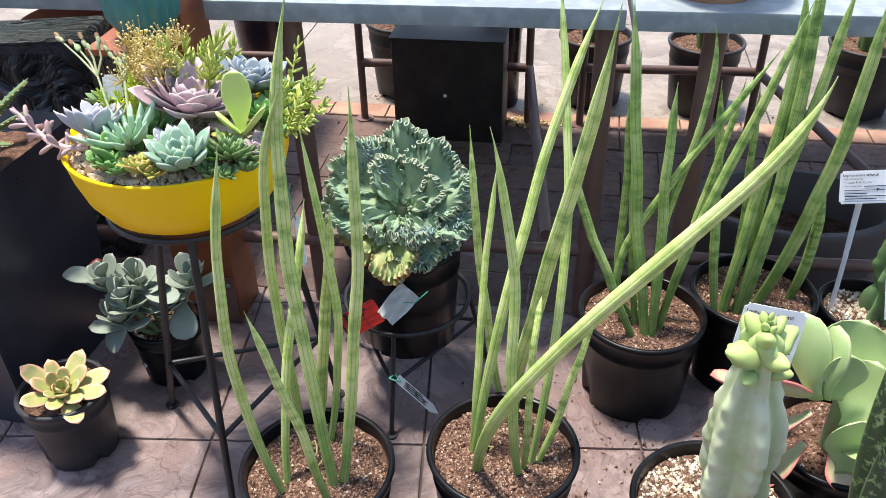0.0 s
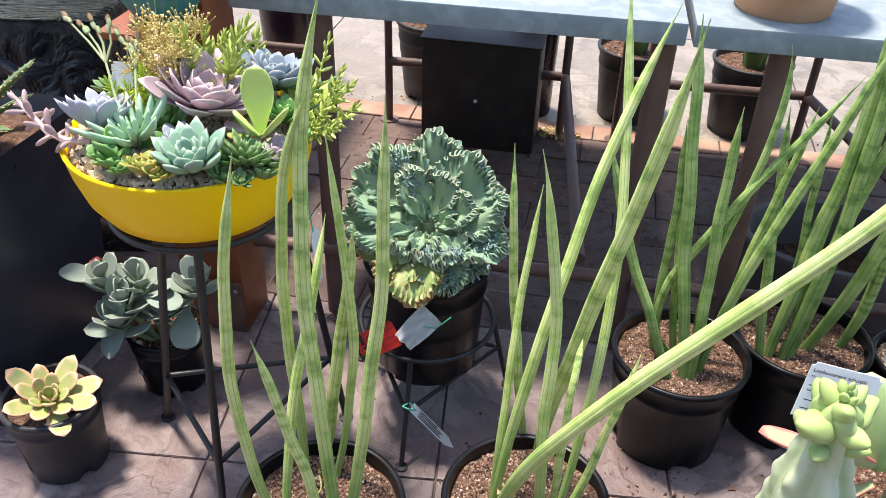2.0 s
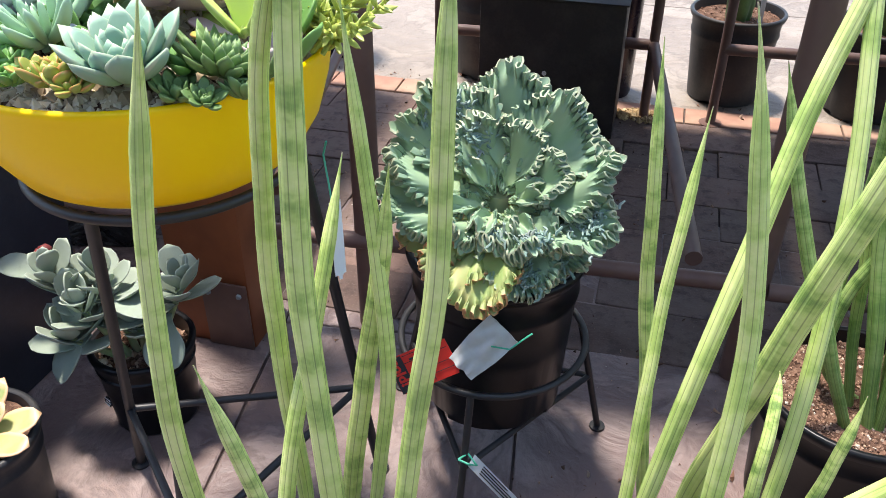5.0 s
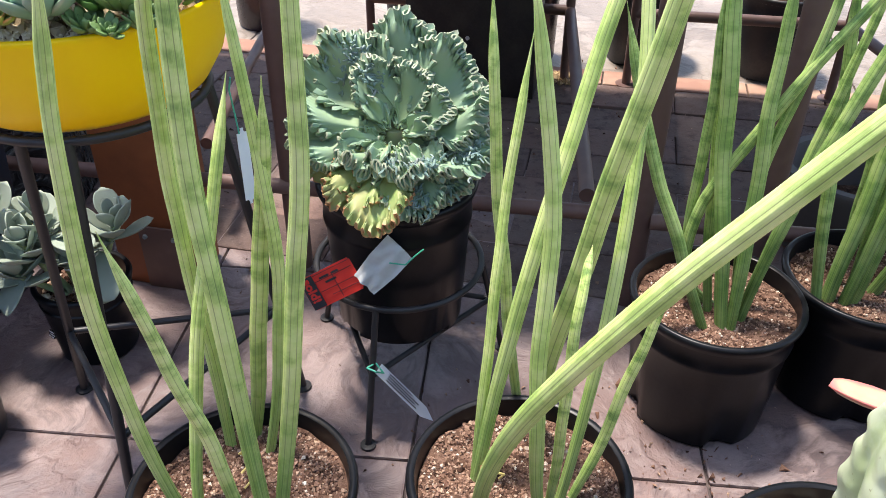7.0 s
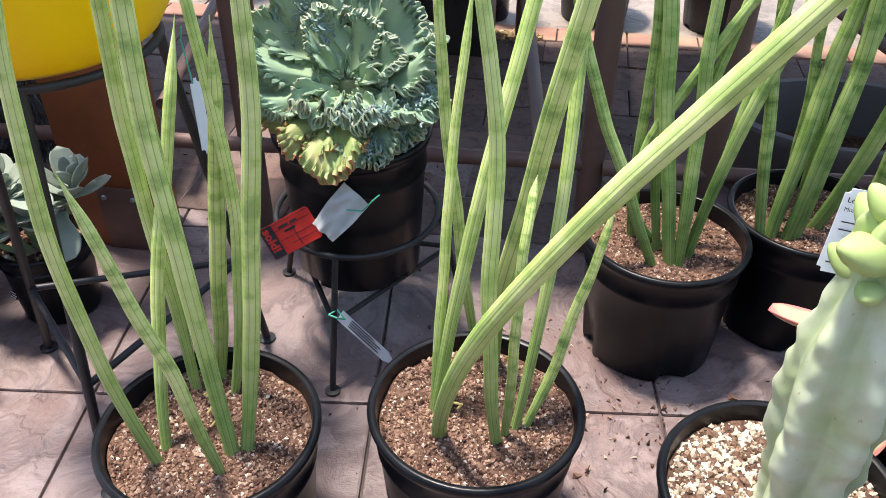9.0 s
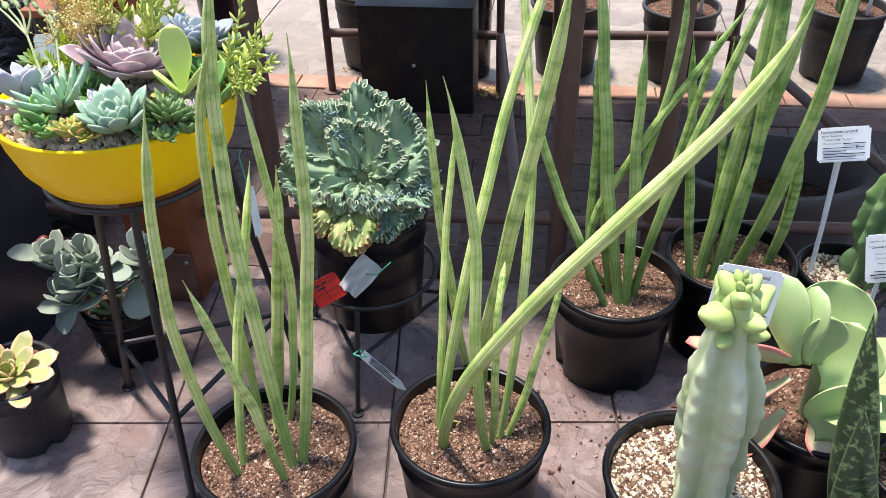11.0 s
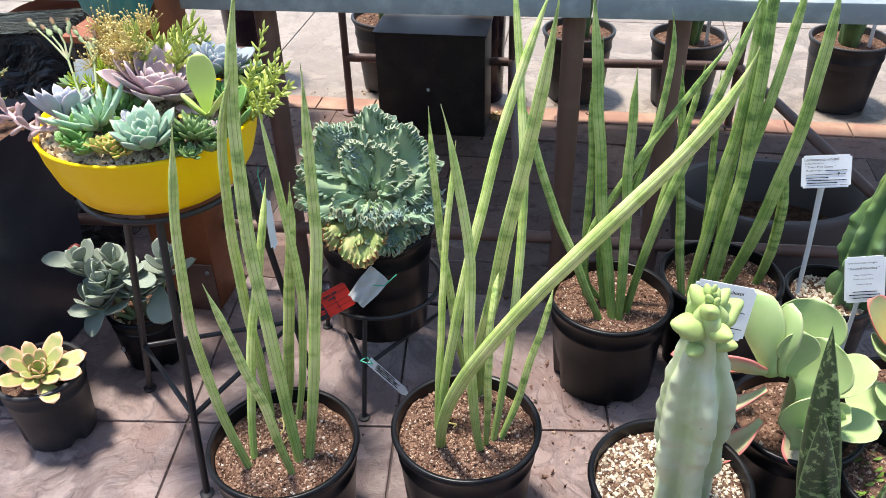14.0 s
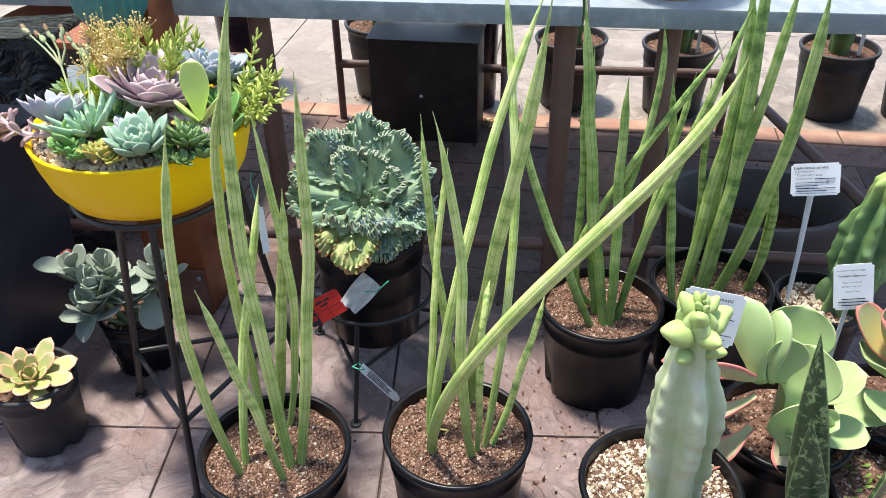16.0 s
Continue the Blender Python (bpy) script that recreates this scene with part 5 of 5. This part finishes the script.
# ---- small pots ----
t = thing("potted_aeonium", -0.384, 1.478, 0, "cream-edged rosette succulent in a small black pot", "potted plant")
nursery_pot(t, 0.085, 0.165, POT_DUSTY, seed=21, count=260, drop=0.018)
rosette(t, 0.012, -0.015, 0.168, 0.084, AEON_LEAF, 22, shape="paddle", width=0.44, thick=0.1, tilt=(24, 6), seed=14, bend=22, cup=0.2, low=6, high=66, point=0.02, label="cream, yellow and green rosette with pink edges", start=0.42)

t = thing("potted_cotyledon", -0.288, 1.722, 0, "grey-leaved felted succulent in a small black pot", "potted plant")
nursery_pot(t, 0.078, 0.145, seed=22, count=260, size=0.004)
o = Vector((-0.288, 1.722, 0))
for i, (sx, sy, sz, n, s) in enumerate([(-0.33, 1.66, 0.245, 13, 1.1), (-0.375, 1.67, 0.29, 12, 1.0), (-0.315, 1.7, 0.275, 12, 1.0), (-0.208, 1.74, 0.255, 13, 1.05), (-0.26, 1.69, 0.21, 9, 1.0), (-0.35, 1.64, 0.2, 9, 1.1)]):
    tip = Vector((sx, sy, sz)) - o
    pts = [Vector((0.25 * tip.x, 0.2 * tip.y, 0.11)), Vector((0.6 * tip.x, 0.6 * tip.y, 0.11 + 0.5 * (tip.z - 0.11))), tip]
    st = part("stem", tube(pts, [0.006, 0.005, 0.004], 8), STEM, t)
    rnd = random.Random(i + 70)
    for k in range(n):
        f = k / n
        L = s * rnd.uniform(0.058, 0.092) * (1 - 0.4 * f)
        lf = set_leaf("leaf", mesh_of("leaf", blade(L, L * 0.6, 0.0045, "paddle", 26, 0.24, 9, 12, 0.3), GREY_LEAF, sharp=0), st, Matrix.Translation(pts[1].lerp(pts[2], 0.35 + 0.65 * f)) @ pose(0, 0, 0, 0, 0, k * 137 + i * 40) @ pose(0, 0, 0, rnd.uniform(-15, 15), -(5 + 65 * f + rnd.uniform(-10, 10)), 0))
paddle(t, -0.045, -0.05, 0.185, 0.085, 0.062, 235, -32, GREY_LEAF, 4, -25, 0.12, label="large drooping grey leaf")
paddle(t, 0.05, 0.0, 0.2, 0.085, 0.06, 290, -38, GREY_LEAF, 5, -20, 0.12, label="large drooping grey leaf")
paddle(t, -0.02, -0.02, 0.23, 0.1, 0.055, -20, 20, GREY_LEAF, 6, -30, 0.2, label="broad arching grey leaf")
paddle(t, -0.09, -0.05, 0.27, 0.08, 0.05, 175, 10, GREY_LEAF, 7, 5, 0.2, label="broad grey leaf")
part("wilted_leaf", blobs([(-0.092, -0.035, 0.31, 0.012, 0.8), (-0.1, -0.04, 0.304, 0.009, 1.1)]), painted_mat("wilted_red", srgb(120, 40, 40), srgb(70, 28, 28), 0.6, 60), t, "withered dark red leaf tip")
part("stone", blobs([(-0.035, -0.055, 0.132, 0.012, 0.7), (-0.02, -0.062, 0.13, 0.009, 0.7)]), PERLITE, t, "pale pebble on the soil")
mark = part("mark", plate(0.018, 0.016), POT, t)
print_bars(mark, [(-0.008, 0.004, -0.006, -0.004), (-0.004, 0.008, -0.001, 0.001), (-0.007, 0.007, 0.004, 0.006)], Matrix(), WHITE_TAG)
mark.matrix_basis = pose(-0.03, -0.0695, 0.07, 84, 0, -24)

# ---- lumpy column cactus with its label ----
t = thing("potted_column_cactus", 0.808, 1.332, 0, "lumpy pale green column cactus in a black pot", "potted plant")
nursery_pot(t, 0.127, 0.226, seed=23, grains=PERLITE, count=3000, size=0.003)
part("column", lumpy_column(0.43, 0.049, 5, 6.0, (-0.014, -0.012), z0=0.17, foot=0.8, lump=0.25, nz=130, n=132, neck=0.5), TOTEM, t).matrix_basis = pose(0.014, -0.012, 0)
rnd = random.Random(8)
for n, z, r, size, dip in ((4, 0.532, 0.025, 0.024, 84), (4, 0.566, 0.027, 0.03, 74), (3, 0.59, 0.014, 0.022, 52), (4, 0.604, 0.007, 0.011, 28), (1, 0.611, 0.0, 0.009, 5)):
    for i in range(n):
        a = i * math.tau / n + z * 40 + rnd.uniform(-0.3, 0.3)
        k = size * rnd.uniform(0.8, 1.2)
        bm = blobs([(0, 0, 0, k * 0.54, 1.0)], sub=3)
        for v in bm.verts:
            v.co.z *= 1.75 if v.co.z > 0 else 1.5
            taper_off = 1.0 - 0.3 * max(v.co.z, 0) / k
            v.co.x *= taper_off
            v.co.y *= taper_off * 1.12
        part("tubercle", bm, TOTEM_TIP, t).matrix_basis = pose(0.003 + r * math.cos(a), -0.023 + r * math.sin(a), z + rnd.uniform(-0.006, 0.006), 0, 0, math.degrees(a)) @ pose(0, 0, 0, 0, dip, 0)
lab = thing("plant_label", 0.846, 1.43, 0, "white printed plant label on a stake in the pot", "label", "plant labels")
face = pose(0.004, 0, 0.486, 78, 0, 0) @ pose(0, 0, 0, 0, 0, -7)
card = part("card", plate(0.088, 0.088, r=0.005), WHITE_TAG, lab)
card.matrix_basis = face
part("stake", box(bmesh.new(), -0.005, 0.005, 0.001, 0.003, 0.14, 0.48, 0.0005), WHITE_TAG, lab)
writing(card, "Lophocereus schottii", -0.04, 0.03, 0.0078, Matrix(), INK, 0.0001)
writing(card, "Monstrose", -0.04, 0.021, 0.006, Matrix(), INK)
writing(card, "P", 0.018, -0.016, 0.009, Matrix(), INK, 0.0002)
print_bars(card, [(-0.038, 0.03, 0.0095, 0.0107), (-0.038, 0.036, 0.0015, 0.0027), (-0.038, 0.01, -0.0125, -0.0113), (-0.038, 0.038, -0.0255, -0.0243), (-0.038, 0.03, -0.0335, -0.0323)], Matrix(), INK)

# ---- paddle plants ----
t = thing("potted_paddle_plant", 1.035, 1.53, 0, "paddle plant with broad pale leaves edged in pink", "potted plant")
nursery_pot(t, 0.115, 0.195, seed=24, count=700)
part("stem", tube([(-0.01, 0, 0.15), (-0.02, -0.02, 0.26), (-0.03, -0.03, 0.37)], [0.017, 0.014, 0.01], 12), STEM, t)
for i, (x, y, z, turn, up, L, W, mt, roll) in enumerate([
        (0.0, 0.0, 0.33, 70, 62, 0.125, 0.12, PADDLE, 0), (-0.02, -0.03, 0.335, 85, 74, 0.09, 0.07, PADDLE, 10), (0.015, -0.045, 0.285, 62, 60, 0.125, 0.125, PADDLE, -10), (-0.035, -0.03, 0.335, 125, 74, 0.125, 0.07, PADDLE, 75),
        (-0.05, -0.03, 0.33, 150, 66, 0.15, 0.085, PADDLE, 80), (-0.04, -0.02, 0.33, 200, 10, 0.11, 0.07, PADDLE_PINK, 50), (-0.05, -0.04, 0.31, 205, -38, 0.13, 0.066, PADDLE_PINK, 25), (0.0, -0.05, 0.25, 330, 25, 0.1, 0.1, PADDLE, 0),
        (0.015, -0.07, 0.215, 84, 80, 0.125, 0.11, PADDLE, 0), (-0.045, -0.04, 0.24, 215, -42, 0.115, 0.075, PADDLE_PINK, 30), (0.0, -0.03, 0.225, 290, -50, 0.07, 0.05, PADDLE_PINK, 0), (0.02, 0.0, 0.27, 10, 22, 0.125, 0.1, PADDLE, 0),
        (0.01, 0.02, 0.31, 100, 55, 0.12, 0.1, PADDLE, 0), (0.02, -0.03, 0.24, 345, -6, 0.12, 0.09, PADDLE, 0), (-0.05, 0.06, 0.26, 182, 0, 0.15, 0.062, PADDLE_PINK, 12)]):
    paddle(t, x - 0.03, y - 0.03, z, L, 0.92 * W, turn + 7 * math.sin(i * 5), up, mt, i, 26, 0.3, roll, thick=0.0085)
t = thing("potted_paddle_plant", 1.235, 1.6, 0, "paddle plant flushed red and yellow in a black pot", "potted plant")
nursery_pot(t, 0.11, 0.195, seed=34, count=300)
part("stem", tube([(0, 0, 0.15), (-0.01, -0.015, 0.3)], [0.016, 0.012], 12), STEM, t)
for i, (x, y, z, turn, up, L, W, mt) in enumerate([(-0.01, -0.01, 0.28, 175, 45, 0.13, 0.12, PADDLE_FIRE), (0, 0, 0.26, 205, 20, 0.13, 0.11, PADDLE), (0, -0.02, 0.24, 235, -5, 0.12, 0.1, PADDLE), (0, -0.02, 0.23, 200, -22, 0.13, 0.1, PADDLE), (0, -0.02, 0.28, 120, 50, 0.12, 0.1, PADDLE_FIRE), (0, -0.02, 0.28, 280, 30, 0.12, 0.11, PADDLE), (0.01, 0, 0.29, 30, 45, 0.12, 0.1, PADDLE), (-0.02, 0, 0.28, 150, 30, 0.13, 0.1, PADDLE_FIRE)]):
    paddle(t, x, y, z, L, W, turn, up, mt, i + 20, 30, 0.34)
lab = thing("plant_label", 1.15, 1.72, 0, "white printed plant label standing among the paddle leaves", "label", "plant labels")
card = part("card", plate(0.068, 0.088, r=0.004), WHITE_TAG, lab)
card.matrix_basis = pose(0, 0, 0.358, 75, 0, 0) @ pose(0, 0, 0, 0, 0, 9)
part("stake", box(bmesh.new(), -0.004, 0.004, 0.001, 0.003, 0.0, 0.34, 0.0005), WHITE_TAG, lab)
writing(card, "Kalanchoe luciae variegata", -0.029, 0.031, 0.0046, Matrix(), INK)
writing(card, "\" Carnival Kalanchoe \"", -0.029, 0.02, 0.0058, Matrix(), INK, 0.0001)
writing(card, "Origin: South Africa", -0.02, 0.008, 0.0042, Matrix(), INK)
writing(card, "Grown on our farm", -0.02, 0.0, 0.0042, Matrix(), INK)
writing(card, "Flowers: White", -0.014, -0.01, 0.0042, Matrix(), INK)
print_bars(card, [(-0.02, 0.02, -0.024, -0.0225), (-0.026, 0.026, -0.03, -0.0285), (-0.02, 0.02, -0.036, -0.0345)], Matrix(), INK)

# ---- dark lumpy cactus with its stake label ----
t = thing("potted_cactus", 1.165, 1.9, 0, "green lumpy cactus in a black pot with pale gravel", "potted plant")
nursery_pot(t, 0.092, 0.2, seed=25, grains=PERLITE, count=900, size=0.004)
part("column", lumpy_column(0.35, 0.05, 7, 9.0, (0.02, 0.0), z0=0.15, lump=0.28, nz=100, n=110), TOTEM_DARK, t).matrix_basis = pose(0.045, 0, 0)
lab = thing("plant_label", 1.105, 1.91, 0, "white printed plant label on a tall white stake", "label", "plant labels")
card = part("card", plate(0.088, 0.062, r=0.004), WHITE_TAG, lab)
card.matrix_basis = pose(-0.018, -0.03, 0.485, 72, 0, 0) @ pose(0, 0, 0, 0, 0, 6)
stake = tube([(0.0, 0.0, 0.14), (-0.006, -0.008, 0.3), (-0.016, -0.02, 0.44), (-0.018, -0.024, 0.47)], [0.005, 0.005, 0.006, 0.012], 8, squash=0.35)
part("stake", stake, WHITE_TAG, lab)
writing(card, "Lophocereus schottii", -0.04, 0.021, 0.0072, Matrix(), INK, 0.0001)
writing(card, "forma Monstrosa", -0.038, 0.0145, 0.0048, Matrix(), INK)
writing(card, "\" Totem Pole Cactus \"", -0.038, 0.0075, 0.0058, Matrix(), INK)
writing(card, "Monstrose form", -0.036, 0.001, 0.0046, Matrix(), INK)
writing(card, "P", 0.02, -0.008, 0.008, Matrix(), INK, 0.0002)
print_bars(card, [(-0.002, 0.036, 0.0012, 0.0026), (-0.036, 0.034, -0.006, -0.0048), (-0.036, 0.004, -0.0122, -0.0108), (-0.034, 0.036, -0.0172, -0.0158), (-0.034, 0.02, -0.0222, -0.0208), (-0.038, 0.038, -0.0262, -0.0257)], Matrix(), INK)

# ---- barred snake plant and a weedy pot at the near edge ----
t = thing("potted_snake_plant", 1.04, 1.225, 0, "flat-leaved dark snake plant with pale cross bands", "potted plant")
nursery_pot(t, 0.085, 0.165, seed=26, count=300)
for i, (x, y, turn, up, L, W, roll) in enumerate([(-0.02, 0.03, 160, 80, 0.45, 0.062, 75), (-0.02, 0.0, 190, 80, 0.36, 0.064, 78), (0.01, 0.02, 20, 86, 0.41, 0.05, 115), (-0.04, -0.02, 190, 62, 0.24, 0.05, 70), (0.02, -0.02, 200, 74, 0.27, 0.05, 85), (-0.03, -0.04, 215, 56, 0.2, 0.05, 60)]):
    me = mesh_of("leaf", blade(L, W, 0.006, "spear", 8, 0.3, 26, 12, 0.55), BARRED)
    set_leaf("leaf", me, t, pose(x, y, 0.13, 0, 0, turn) @ pose(0, 0, 0, 0, -up, 0) @ pose(0, 0, 0, roll, 0, 0))
t = thing("weedy_pot", 1.19, 1.43, 0, "black pot of soil sprouting small green weeds", "potted plant")
nursery_pot(t, 0.105, 0.18, seed=27, count=700, grains=GRAIN)
rnd = random.Random(4)
sprig = mesh_of("leaf", blade(0.016, 0.007, 0.001, "oval", 20, 0.1, 4, 6, 0.4), WEED)
for i in range(60):
    r, a = 0.085 * math.sqrt(rnd.random()), rnd.uniform(0, 6.28)
    set_leaf("leaf", sprig, t, pose(r * math.cos(a), r * math.sin(a), 0.157, 0, 0, rnd.uniform(0, 360)) @ pose(0, 0, 0, 0, -rnd.uniform(10, 70), 0))

# ---- pots and jars on the far paving ----
far = []
for x, y, r, h in ((-0.07, 3.26, 0.135, 0.27), (0.6, 3.25, 0.125, 0.245), (0.965, 3.23, 0.125, 0.245), (1.49, 3.28, 0.128, 0.24), (1.78, 3.27, 0.13, 0.24)):
    t = thing("potted_cactus", x, y, 0, "green cactus in a black pot on the far paving", "potted plant", "far pots")
    nursery_pot(t, r, h, POT_DUSTY, seed=int(x * 10) + 40, count=160, taper=0.78)
    part("column", lumpy_column(0.36, 0.04, 5, x * 7, z0=h - 0.06, nz=24, n=40), FAR_CACTUS, t)
    part("stake", box(bmesh.new(), 0.05, 0.062, -0.03, -0.028, h - 0.06, h + 0.07), WHITE_TAG, t, "white plant tag")
for x, y, r, h in ((0.285, 3.19, 0.068, 0.5), (-0.605, 3.28, 0.1, 0.5)):
    t = thing("plum_jar", x, y, 0, "tall dark plum glazed jar on the far paving", "jar", "far jars")
    part("body", lathe([(0, 0), (r * 0.85, 0), (r * 0.9, 0.01), (r, h * 0.6), (r * 1.02, h * 0.93), (r * 1.08, h * 0.95), (r * 1.08, h), (r * 0.9, h), (r * 0.85, h * 0.8), (0, h * 0.78)], 40), PURPLE_GLAZE, t)
t = thing("terracotta_pot", 0.79, 2.1, 0.768, "round pale terracotta pot standing on the bench", "pot")
part("body", lathe([(0, 0), (0.078, 0), (0.082, 0.006), (0.095, 0.1), (0.105, 0.16), (0.112, 0.16), (0.112, 0.19), (0.1, 0.19), (0.09, 0.12), (0, 0.11)], 48), TERRA_PALE, t)

# ---- litter on the slabs ----
t = thing("floor_litter", 0, 0, 0.0005, "dry crumbs and soil specks strewn over the paving", "debris", kind="stuff")
bm = bmesh.new()
rnd = random.Random(12)
for k in range(2200):
    x, y = (rnd.uniform(-0.6, 1.3), rnd.uniform(1.9, 3.2)) if rnd.random() < 0.75 else (rnd.gauss(0.62, 0.18), rnd.gauss(1.62, 0.12))
    s = 0.0022 * rnd.lognormvariate(0, 0.5)
    m = pose(x, y, s * 0.4, rnd.uniform(0, 90), rnd.uniform(0, 90), rnd.uniform(0, 360)) @ Matrix.Diagonal((s * rnd.uniform(1, 2.5), s, s * 0.5, 1))
    vs = [bm.verts.new(m @ Vector(p)) for p in ((1, 0, 0), (-0.5, 0.8, 0), (-0.5, -0.8, 0), (0, 0, 1))]
    for f in ((0, 1, 3), (1, 2, 3), (2, 0, 3), (0, 2, 1)):
        bm.faces.new([vs[i] for i in f])
part("crumbs", bm, GRAIN, t, smooth=False)


# ---- paving pieces ----
def pave(parent, me_of, rows):
    for m, key in rows:
        ob = new("slab" if parent is not brick_floor else "paver", me_of[key])
        ob.parent = parent
        ob.matrix_basis = m


slab = {0: mesh_of("slab", slab_mesh(0.435, 0.45), SLATE, False), 1: mesh_of("slab", slab_mesh(0.9, 0.9), FAR_SLATE, False)}
origin = pose(0.3, 1.58, 0, 0, 0, TURN_SLAB)
pave(patio, slab, [(origin @ pose(i * 0.435, j * 0.45, 0), 0) for i in range(-6, 7) for j in range(-6, 2)])
pave(far_floor, slab, [(pose(-6 + i * 0.9, 3.12 + j * 0.9, 0.0), 1) for i in range(14) for j in range(9)])
bricks = {0: mesh_of("paver", box(bmesh.new(), 0.001, 0.229, 0.001, 0.139, -0.011, 0.003, 0.003), BRICK, False), 1: mesh_of("paver", box(bmesh.new(), 0.002, 0.198, 0.002, 0.098, -0.011, 0.005, 0.004), EDGE_BRICK, False)}
rows = []
for j in range(7):
    for i in range(18):
        rows.append((pose(-1.6 + i * 0.23 + (j % 2) * 0.115, 2.035 + j * 0.14, random.uniform(-0.0035, 0.001), random.uniform(-0.6, 0.6), random.uniform(-0.5, 0.5), random.uniform(-0.6, 0.6)), 0))
for i in range(20):
    rows.append((pose(-1.7 + i * 0.2, 3.018, 0.0), 1))
pave(brick_floor, bricks, rows)
